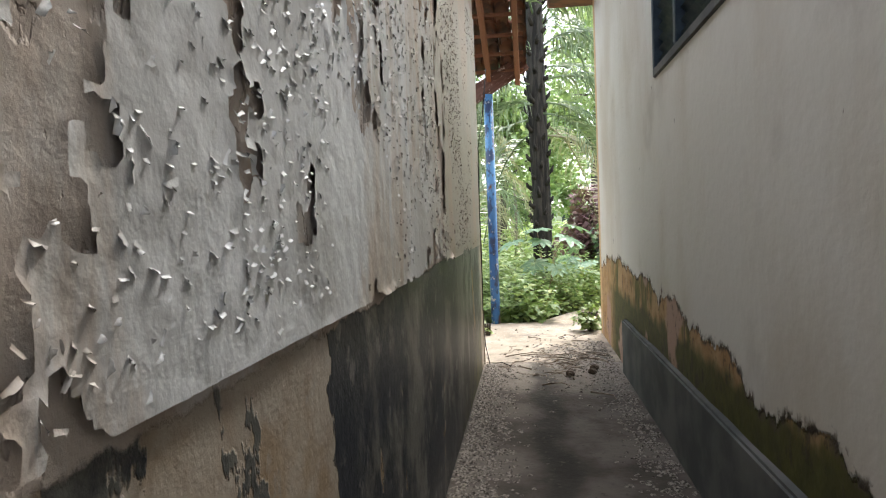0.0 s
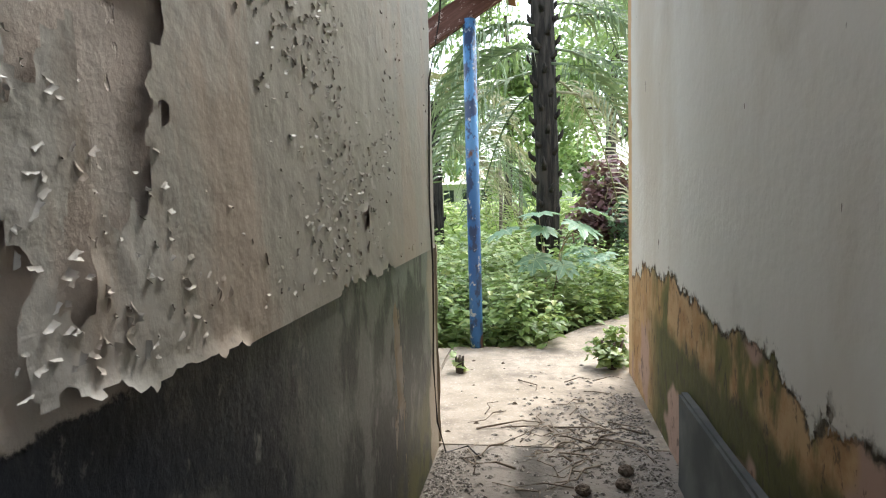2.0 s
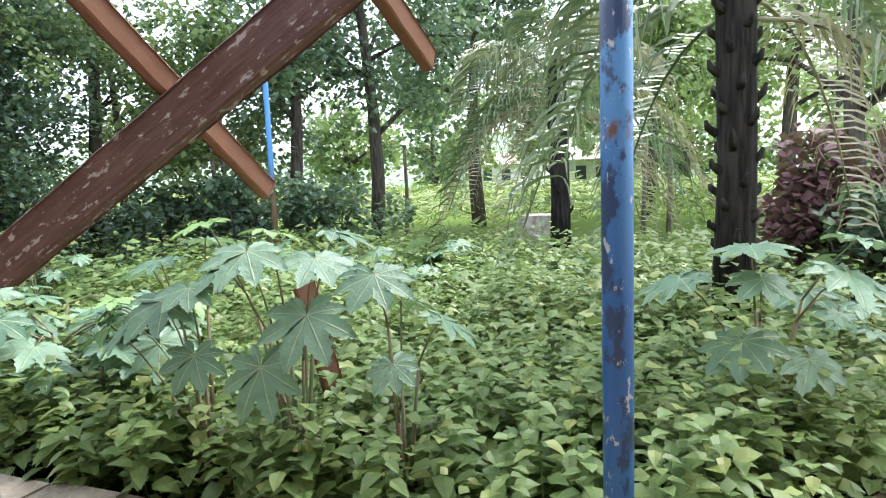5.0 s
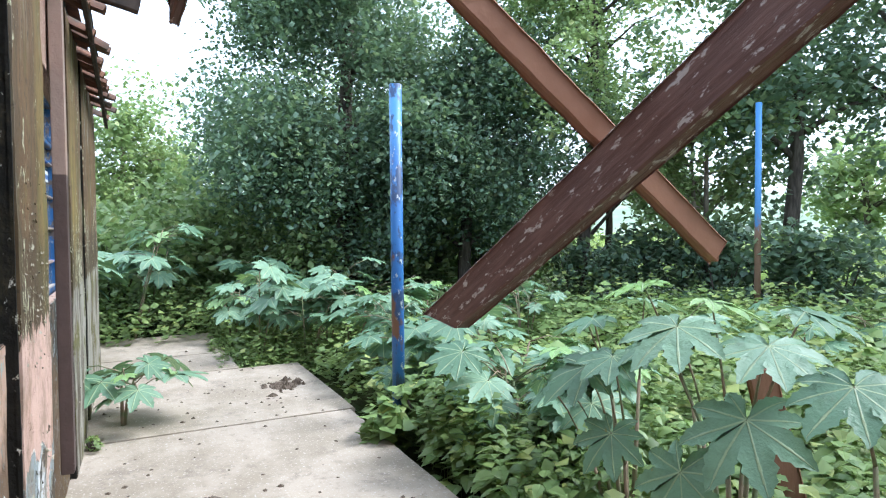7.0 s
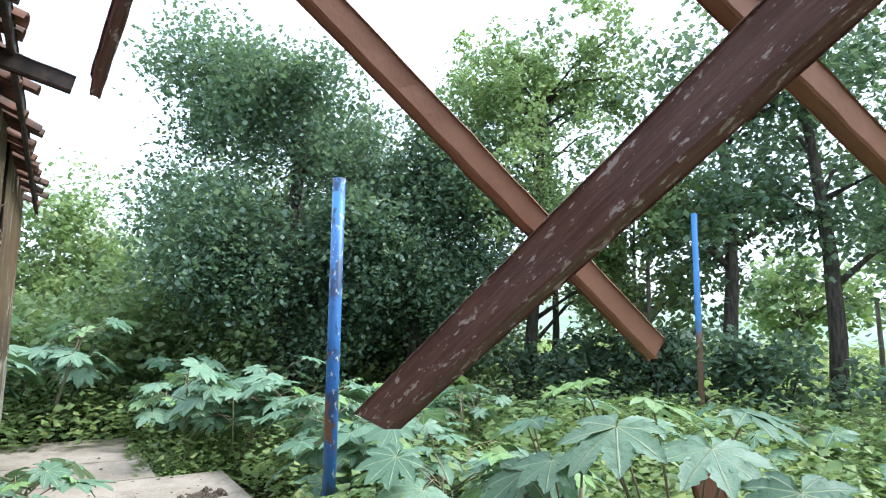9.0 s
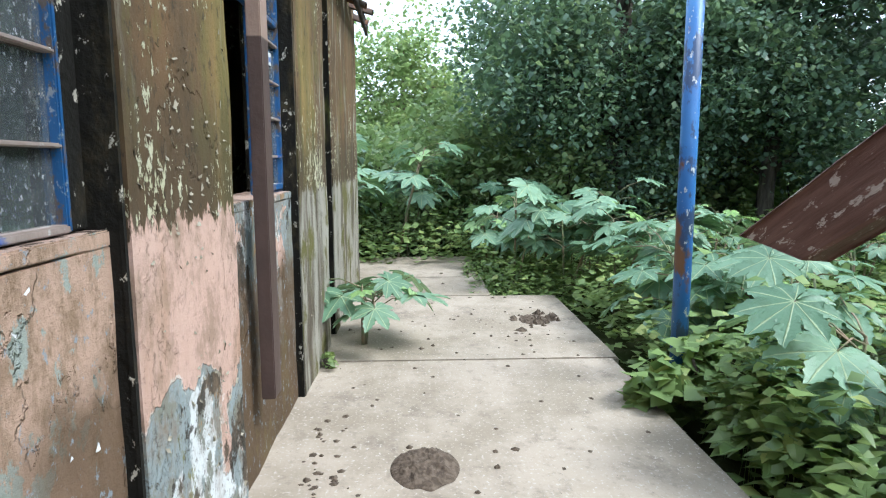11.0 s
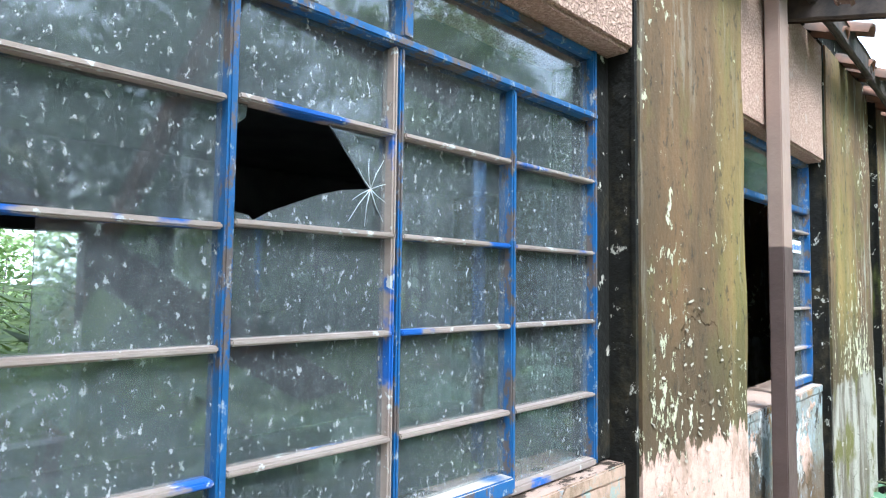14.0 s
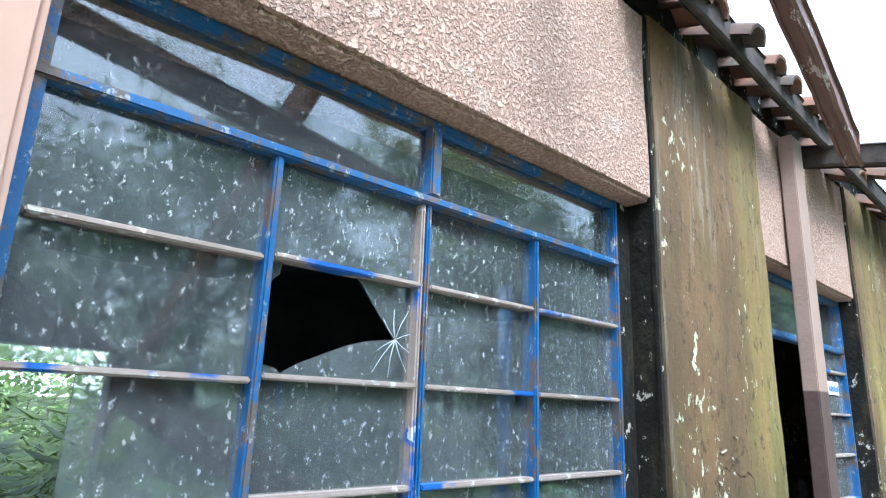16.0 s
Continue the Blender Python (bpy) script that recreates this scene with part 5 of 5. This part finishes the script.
weed_plants("weed_plants", 420, -5.0, 3.0, 3.4, 6.5, 0.66, 0.12, 12, "upright broad-leaved weeds in the garden", WEED)
weed_plants("weed_plants", 260, -8.0, 2.5, 6.5, 11.0, 0.7, 0.14, 13, "upright broad-leaved weeds in the garden", WEED)
weeds("weeds", 22000, -5, 3, 2.0, 5.5, 0.6, 0.07, "dense green broad-leaved weeds", off_slab)
weeds("weeds", 15000, -13, -5, 1.3, 5.0, 0.65, 0.08, "dense green weeds under the castor plants", off_slab)
weeds("weeds", 26000, -12, 8, 5.5, 13, 0.55, 0.11, "dense green weeds in the garden", off_slab)
weeds("weeds", 3500, -4.5, 2.5, 2.2, 5.0, 1.0, 0.075, "taller broad-leaved weeds near the slab", off_slab)
weeds("broad_weeds", 700, -5, 2.6, 2.05, 5.0, 0.9, 0.12, "heart-leaved weeds along the slab edge", off_slab, BROAD_WEED, 0.5)
weeds("broad_weeds", 2200, -9, 1, 5.0, 9.0, 0.9, 0.16, "heart-leaved weeds in the garden", off_slab, BROAD_WEED, 0.5)
weeds("weeds", 7000, -12, 1.5, 5.0, 9.0, 1.0, 0.10, "taller broad-leaved weeds in the garden", off_slab)
weeds("weeds", 9000, -10.8, -7.4, 1.25, 2.4, 0.3, 0.05, "low creeping weeds over the slab edge")
weeds("weeds", 8000, -18, -9.5, -4, 1.4, 0.9, 0.12, "dense undergrowth beyond the slab")
weeds("tall_grass", 30000, -45, 30, 19, 45, 1.3, 0.55, "tall yellow-green grass in the field", None, GRASS, 0.06)
weeds("tall_grass", 14000, -9, 3, -13, -7.0, 1.9, 0.45, "green grass behind the building, darkened in colour", None, SHADE_GRASS, 0.06)


def bush(x, y, r, h, n, size, seed, label, mat=None, name="bush", z0=-0.2):
    """A shrub of leaves heaped in uneven lumps."""
    q = np.random.default_rng(seed)
    k = max(5, n // 160)
    lumps = np.column_stack([q.normal(0, r * 0.45, k), q.normal(0, r * 0.45, k), q.uniform(0.15, 0.85, k) * h])
    c = lumps[q.integers(0, k, n)]
    d = q.normal(0, 1, (n, 3))
    d /= np.linalg.norm(d, axis=1)[:, None]
    p = c + d * (q.uniform(0.35, 1.0, n) ** 0.5 * min(r, h) * 0.42)[:, None]
    p[:, 2] = np.clip(p[:, 2], 0.02, None)
    ob = empty(name, x, y, z0, label, "bush", "bushes")
    bm = bmesh.new()
    for i in range(4):
        a = i * 1.6
        tube_into(bm, [(0, 0, 0), (0.2 * r * math.cos(a), 0.2 * r * math.sin(a), h * 0.3), (0.4 * r * math.cos(a), 0.4 * r * math.sin(a), h * 0.65)], [0.03, 0.02, 0.008], 5)
    part("stem", bm, DARK_BARK, ob)
    leaf_cloud("crown", p, size, mat or TREE_MID, ob, q)
    return ob


def tree(x, y, h, crown_z, r, n, size, seed, label, mat=None, bark=None, girth=0.14, lean=0.0, limbs=9, open_crown=1.0):
    """Tapered trunk, limbs, and leaves in clumps round the limb ends."""
    q = np.random.default_rng(seed)
    rr = random.Random(seed)
    ob = empty("tree", x, y, -0.2, label, "tree", "trees")
    tops = []
    trunk = [Vector((lean * h * f ** 1.5 + 0.12 * math.sin(f * 5 + seed), 0.12 * math.cos(f * 4 + seed) - 0.12, h * f)) for f in (0, 0.2, 0.4, 0.6, 0.8, 0.95)]
    tube("trunk", trunk, [girth * (1 - 0.13 * i) for i in range(6)], bark or DARK_BARK, ob, 9)
    for i in range(limbs):
        f = rr.uniform(crown_z / h, 0.93)
        j = min(4, int(f * 5))
        base = trunk[j].lerp(trunk[j + 1], f * 5 - j if f * 5 - j < 1 else 1)
        a = i * 2.4 + rr.uniform(-0.5, 0.5)
        l = r * rr.uniform(0.5, 1.0) * (1.15 - 0.5 * f)
        tip = base + Vector((l * math.cos(a), l * math.sin(a), l * rr.uniform(0.1, 0.7)))
        mid = base.lerp(tip, 0.5) + Vector((0, 0, 0.12 * l))
        tube("limb", [base, mid, tip], [girth * 0.4, girth * 0.25, girth * 0.1], bark or DARK_BARK, ob, 6)
        tops += [tip, mid.lerp(tip, 0.4)] + [tip + Vector([rr.gauss(0, r * 0.22) for _ in range(3)]) for _ in range(9)]
    tops.append(trunk[-1] + Vector((0, 0, 0.2)))
    k = np.array([tuple(t) for t in tops])
    c = k[q.integers(0, len(k), n)]
    p = c + q.normal(0, 1, (n, 3)) * (r * 0.078 * open_crown)
    leaf_cloud("crown", p, size, mat or TREE_DARK, ob, q, 0.4)
    return ob


def palm(x, y, h, fronds, L, seed, label, girth=0.2, low=0.0, dry=0.0, stubs=0):
    """Feather palm: trunk with old frond stubs, arching fronds whose thin leaflets hang."""
    q = np.random.default_rng(seed)
    ob = empty("palm", x, y, -0.2, label, "palm", "palms")
    tube("trunk", [(0, 0, 0), (0.03, 0, h * 0.3), (-0.02, 0.03, h * 0.7), (0, 0, h)], [girth * 1.15, girth, girth * 1.05, girth * 0.9], PALM_BARK, ob, 14)
    for i in range(stubs):
        a, z = i * 2.4, 0.9 + (h - 1.0) * i / stubs
        c, s_ = math.cos(a), math.sin(a)
        l = q.uniform(0.07, 0.17)
        bm = bmesh.new()
        tube_into(bm, [(girth * 0.8 * c, girth * 0.8 * s_, z), ((girth + l * 0.4) * c, (girth + l * 0.4) * s_, z + l * 0.5), ((girth + l * 0.55) * c, (girth + l * 0.55) * s_, z + l)], [0.05, 0.035, 0.015], 5)
        part("frond_stub", bm, PALM_BARK, ob)
    for i in range(fronds):
        f = i / fronds
        z0 = h - low * (1 - f)
        a, e = i * 2.4 + q.uniform(-0.2, 0.2), -0.25 + 1.45 * f + q.uniform(-0.2, 0.2)
        l = L * q.uniform(0.8, 1.1)
        if f < 0.75 and abs(math.cos(a)) < 0.55:
            continue
        n = 46
        t = np.linspace(0, 1, n)
        out = girth * 0.7 + l * (t * math.cos(e) * (1 - 0.2 * t))
        up = l * (t * math.sin(e) - 0.85 * t ** 2.2)
        spine = np.column_stack([out * math.cos(a), out * math.sin(a), z0 + up])
        vs, fs = [], []
        side = np.array([-math.sin(a), math.cos(a), 0.0])
        fwd = np.array([math.cos(a), math.sin(a), 0.0])
        for j in range(6, n):
            ll = l * 0.24 * math.sin(min(1.0, 0.12 + t[j] * 0.95) * 2.75) + 0.10
            for sg in (-1, 1):
                p = spine[j]
                d = side * sg * q.uniform(0.65, 0.95) + fwd * q.uniform(0.2, 0.6) + np.array([0, 0, q.uniform(-0.25, 0.2)])
                k1 = p + d * ll * 0.40
                k2 = p + d * ll * 0.75 + np.array([0, 0, -0.16 * ll])
                k3 = p + d * ll * 0.95 + np.array([0, 0, -q.uniform(0.4, 0.75) * ll])
                w = fwd * 0.012 + np.array([0, 0, 0.007])
                b = len(vs)
                vs += [tuple(p - w), tuple(p + w), tuple(k1 + w * 1.3), tuple(k1 - w * 1.3), tuple(k2 + w), tuple(k2 - w), tuple(k3)]
                fs += [(b, b + 1, b + 2, b + 3), (b + 3, b + 2, b + 4, b + 5), (b + 5, b + 4, b + 6)]
        mat = DRY_PALM if q.random() < dry * (1.3 - f) else PALM
        fr = raw("frond", vs, fs, mat, ob)
        ribs = spine[::6]
        tube("rib", [tuple(s_) for s_ in ribs], [0.022 - 0.0019 * k for k in range(len(ribs))], mat, fr, 5)
    return ob


PALM_BARK = make_bark("shaggy_palm_bark", (0.012, 0.011, 0.010), (0.045, 0.04, 0.034), 0.25)
palm(0.68, 6.1, 5.6, 34, 2.4, 3, "big palm with a dark shaggy trunk and drooping fronds", 0.165, 2.6, 0.15, 70)
palm(-2.0, 12.4, 3.9, 30, 3.1, 9, "palm with a short trunk and drooping dry fronds", 0.19, 1.0, 0.7, 14)
bush(2.3, 9.5, 1.1, 2.6, 2600, 0.16, 5, "purple-leaved shrub in the garden", RED_LEAF)
bush(2.2, 8.3, 0.9, 1.5, 1800, 0.14, 6, "dark green shrub below the purple one", TREE_DARK)
tree(-13.2, 4.8, 7.7, 1.0, 2.8, 95000, 0.105, 21, "big dark vine-covered tree behind the slab", TREE_DARK, DARK_BARK, 0.25, 0.0, 26, 1.5)
tree(-11.5, 6.9, 5.2, 1.2, 2.2, 40000, 0.105, 22, "dark broad-leaved tree in the thicket", TREE_DARK, DARK_BARK, 0.16, 0.0, 16, 1.4)
tree(-11.0, 9.6, 8.2, 1.4, 2.7, 26000, 0.105, 23, "broad-leaved tree with an open crown", TREE_MID, DARK_BARK, 0.16, 0.02, 24, 0.75)
tree(-11.8, 10.8, 9.0, 4.5, 2.2, 1500, 0.16, 50, "tall bare-limbed tree with sparse leaves", TREE_DARK, DARK_BARK, 0.1, 0.02, 14, 0.9)
tree(-8.2, 12.5, 7.6, 2.4, 2.6, 9000, 0.15, 24, "slender dark tree with an open crown", TREE_DARK, DARK_BARK, 0.18, 0.02, 12, 1.3)
tree(-7.0, 14.3, 8.6, 2.6, 3.0, 7000, 0.16, 25, "tall dark tree with sparse foliage", TREE_DARK, DARK_BARK, 0.2, -0.02, 12, 1.4)
tree(-9.3, 11.3, 5.5, 2.0, 1.6, 2500, 0.16, 26, "thin pale-stemmed tree leaning in the thicket", TREE_MID, PALE_BARK, 0.07, 0.12, 8, 1.4)
tree(-8.9, 11.0, 5.0, 2.2, 1.5, 2200, 0.16, 27, "thin pale-stemmed tree leaning in the thicket", TREE_MID, PALE_BARK, 0.06, -0.1, 8, 1.4)
tree(-6.0, 20, 9.0, 2.4, 3.2, 10000, 0.2, 28, "tall feathery tree beyond the garden", TREE_DARK, DARK_BARK, 0.25, 0.0, 14, 1.6)
tree(3.4, 21, 10.0, 3.0, 3.2, 8000, 0.22, 29, "tall feathery tree beyond the garden", TREE_MID, DARK_BARK, 0.25, 0.0, 14, 1.6)
tree(-0.6, 24, 9.5, 2.6, 3.2, 10000, 0.22, 30, "tall tree behind the palm", TREE_MID, DARK_BARK, 0.2, 0.0, 12, 1.5)
tree(3.2, 13, 8.0, 2.2, 2.6, 4000, 0.18, 34, "tall tree behind the shrubs", TREE_MID, DARK_BARK, 0.2, 0.0, 12, 1.5)
for k in range(9):
    a = g.uniform(0, 1)
    tree(-17 - 7 * g.random(), -4 + 2.2 * k, 4.5 + 1.2 * g.random(), 0.6, 2.4, 9000, 0.16, 300 + k, "light green tree in the hillside thicket", TREE_MID, PALE_BARK, 0.14, 0.0, 14, 1.6)
for k in range(12):
    bush(-12.5 - 4.0 * g.random(), -3.5 + 1.15 * k, 1.7, 2.3 + 0.8 * g.random(), 3200, 0.15, 400 + k, "dense light green bush of the thicket", TREE_MID)
for k in range(6):
    bush(-10.5 + 0.75 * k + g.uniform(-0.3, 0.3), 9.0 + 0.35 * k + g.random(), 1.1, 1.9, 1500, 0.15, 430 + k, "dark green bush at the garden edge", TREE_DARK)
def dry_branch(x, y, z, reach, seed):
    """A dead arching branch with thin side twigs, hanging out of the thicket."""
    r = random.Random(seed)
    bm = bmesh.new()
    a = r.uniform(-0.6, 0.6) + math.radians(35)
    pts = [Vector((reach * f * math.cos(a), reach * f * math.sin(a), reach * (0.75 * f - 0.62 * f * f))) for f in (0, 0.2, 0.4, 0.6, 0.8, 1.0)]
    tube_into(bm, pts, [0.018, 0.016, 0.013, 0.01, 0.007, 0.004], 5)
    for k in range(9):
        p = pts[1 + k % 5]
        d = Vector((r.uniform(-0.3, 1), r.uniform(-0.6, 0.6), r.uniform(-0.5, 0.5))) * reach * 0.35
        tube_into(bm, [p, p + d * 0.5 + Vector((0, 0, 0.05)), p + d], [0.006, 0.005, 0.003], 4)
    ob = part("dry_branch", bm, TWIG)
    ob.location = (x, y, z)
    return tagged(ob, "bare grey dead branch arching out of the thicket", "branch", "dead branches")


for k in range(7):
    dry_branch(-11.4 - 0.4 * (k % 3), 2.1 + 0.42 * k, -0.2, 2.1 + 0.25 * (k % 4), 600 + k)
for k in range(7):
    tree(-26 + 9 * k, 44 + 6 * g.random(), 7 + 3 * g.random(), 1.0, 4.0, 3500, 0.5, 460 + k, "distant tree at the edge of the field", TREE_MID, DARK_BARK, 0.25, 0.0, 12, 1.6)


def paint_flakes(name, spots, normal_y, size, material, label, seed, off=0.003):
    """Curled flakes of limewash standing off a wall: x or y is across, z up."""
    r = random.Random(seed)
    vs, fs = [], []
    for u, z in spots:
        big = 1.5 if r.random() < 0.1 else 1.0
        w, h = big * size * r.uniform(0.5, 2.2), big * size * r.uniform(0.25, 0.75)
        lift, tilt = size * r.uniform(0.14, 0.55), r.gauss(0, 0.8)
        b = len(vs)
        for i in range(3):
            for k in range(4):
                a, c = (k / 3 - 0.5) * w * (1 - 0.7 * i / 2 * r.random()), -i / 2 * h * r.uniform(0.6, 1.2)
                uu, zz = u + a * math.cos(tilt) - c * math.sin(tilt), z + a * math.sin(tilt) + c * math.cos(tilt)
                d = off + lift * (i / 2) ** 2 * (1 + 0.4 * math.sin(k * 2 + u * 9))
                vs.append((uu, d, zz) if normal_y else (d, uu, zz))
        for i in range(2):
            for k in range(3):
                q = b + i * 4 + k
                fs.append((q, q + 1, q + 5, q + 4))
    ob = raw(name, vs, fs, material)
    for f in ob.data.polygons:
        f.use_smooth = True
    return tagged(ob, label, "flaking paint", kind="stuff")


FLAKE_OLD = make_plain("old_yellowed_limewash", (0.34, 0.31, 0.24), (0.22, 0.19, 0.14), 9.0, 0.7, 0.003)
FLAKE = make_plain("curled_limewash", (0.62, 0.63, 0.64), (0.46, 0.43, 0.39), 4.0, 0.6, 0.003)
fk = random.Random(77)
spots = []
while len(spots) < 7000:
    y, z = fk.uniform(-6.5, -0.12), fk.uniform(1.12, 2.9)
    if noise.noise(Vector((y * 1.5, z * 1.2, 4))) + fk.uniform(-0.25, 0.30) > (0.02 if y < -1.5 else 0.36):
        spots.append((y, z))
spots += [(y, 1.10 + 0.05 * noise.noise(Vector((y * 2, 0, 0))) + fk.uniform(-0.03, 0.04)) for y in (fk.uniform(-5.8, -0.3) for _ in range(60))]
paint_flakes("paint_flakes", spots, False, 0.0105, LIMEWASH, "curled flakes of grey limewash on the passage wall", 5, 0.011)
paint_flakes("paint_flakes", [(-2.9 + fk.gauss(0, 0.18), 1.45 + fk.gauss(0, 0.22)) for _ in range(90)] + [(fk.uniform(-3.3, -2.5), fk.uniform(0.15, 0.8)) for _ in range(60)] + [(fk.uniform(-5.6, -4.7), fk.uniform(0.2, 2.0)) for _ in range(40)], True, 0.013,
             FLAKE_OLD, "pale flakes of limewash on the mouldy piers", 6)

paint_flakes("paint_flakes", [(fk.uniform(-2.45, -0.95), fk.uniform(0.2, 1.16)) for _ in range(60)], True, 0.012, FLAKE, "curled white flakes on the pink wall below the window", 8, -0.04)
paint_flakes("paint_flakes", [(fk.uniform(-1.75, -1.05), fk.uniform(0.95, 1.1)) for _ in range(7)], True, 0.055, FLAKE, "large curled sheet of limewash below the window", 9, -0.04)

# ---- far things ----
BLOCK = make_plain("stained_white_paint", (0.62, 0.58, 0.52), (0.32, 0.27, 0.22), 7.0)
tagged(rough_box("concrete_block", -2.95, -2.15, 12.9, 13.6, -0.3, 0.62, BLOCK, None, 0.12, 0.02), "low white-painted concrete block among weeds", "block")
HOUSE = make_plain("white_house_paint", (0.75, 0.74, 0.70), (0.62, 0.60, 0.56), 1.0)
HOUSE_ROOF = make_plain("pale_roof_sheet", (0.62, 0.60, 0.56), (0.46, 0.34, 0.26), 0.8)
# Distance haze is mixed into this pale grey-green.
HILL = make_plain("hazed_hill_green", (0.20, 0.27, 0.18), (0.28, 0.34, 0.25), 0.05, 1.0, 0.5)
DARK_GLASS = make_plain("dark_house_window", (0.04, 0.05, 0.06), (0.07, 0.08, 0.09), 3.0, 0.2)


def house(x, y, w, h, label):
    ob = empty("house", x, y, -0.2, label, "house", "far houses")
    box("wall", -w / 2, w / 2, 0, 5, 0, h, HOUSE, ob)
    raw("roof", [(-w / 2 - 0.5, -0.5, h + 0.01), (w / 2 + 0.5, -0.5, h + 0.01), (w / 2 + 0.5, 5.5, h + 0.01), (-w / 2 - 0.5, 5.5, h + 0.01), (-w / 2 - 0.5, 2.5, h + 1.3), (w / 2 + 0.5, 2.5, h + 1.3)],
        [(0, 1, 5, 4), (2, 3, 4, 5), (1, 2, 5), (3, 0, 4), (3, 2, 1, 0)], HOUSE_ROOF, ob)
    for k in range(3):
        box("window", -w * 0.35 + k * w * 0.28, -w * 0.35 + k * w * 0.28 + 0.9, -0.05, 0.0, 1.0, 2.1, DARK_GLASS, ob)


bush(1.08, 1.5, 0.2, 0.34, 260, 0.07, 501, "small green plant at the foot of the cream wall", WEED, z0=0.0)
bush(-4.38, 2.38, 0.32, 0.5, 420, 0.13, 502, "bright heart-leaved weed round the blue post", BROAD_WEED, z0=-0.05)
bush(-0.05, 1.34, 0.07, 0.2, 26, 0.06, 503, "tiny seedling in a slab joint", WEED, z0=0.0)
bush(-5.15, 0.06, 0.1, 0.12, 60, 0.04, 504, "small weeds at the foot of the wall", WEED, z0=0.0)
for k in range(3):
    bush(-3.4 + 1.6 * k, -13.5, 1.7, 3.6, 3000, 0.14, 505 + k, "bright green bush behind the building", TREE_MID)
house(-5.5, 52, 6, 2.6, "small white house far across the field")
house(2.5, 58, 7, 2.6, "low white house far across the field")
house(-16, 62, 7, 2.6, "low white house far across the field")
for x, y, h in ((-0.6, 16.5, 2.6), (0.0, 17.5, 2.8), (-7.4, 17.0, 2.4)):
    tagged(tube("fence_pole", [(x, y, -0.3), (x + 0.05, y, h * 0.5), (x + 0.02, y, h)], [0.07, 0.06, 0.05], PALE_BARK, None, 8), "pale wooden pole standing in the grass", "pole", "field poles")


def hills():
    vs, fs = [], []
    nx, ny = 60, 8
    for j in range(ny):
        for i in range(nx):
            a = math.radians(-60 + 215 * i / (nx - 1))
            d = 110 + 25 * j
            x, y = -d * math.sin(a), d * math.cos(a)
            z = -0.3 + (j / 3.0) * 7.5 * (0.8 + 0.9 * noise.noise(Vector((x * 0.012, y * 0.012, 2)))) + (1.4 * noise.noise(Vector((x * 0.15, y * 0.15, 5))) if j else 0)
            vs.append((x, y, z))
    for j in range(ny - 1):
        for i in range(nx - 1):
            q = j * nx + i
            fs.append((q, q + 1, q + nx + 1, q + nx))
    ob = raw("backdrop", vs, fs, HILL)
    for f in ob.data.polygons:
        f.use_smooth = True
    return tagged(ob, "wooded hills beyond the field, haze in their colour", "hills", kind="structure")


hills()
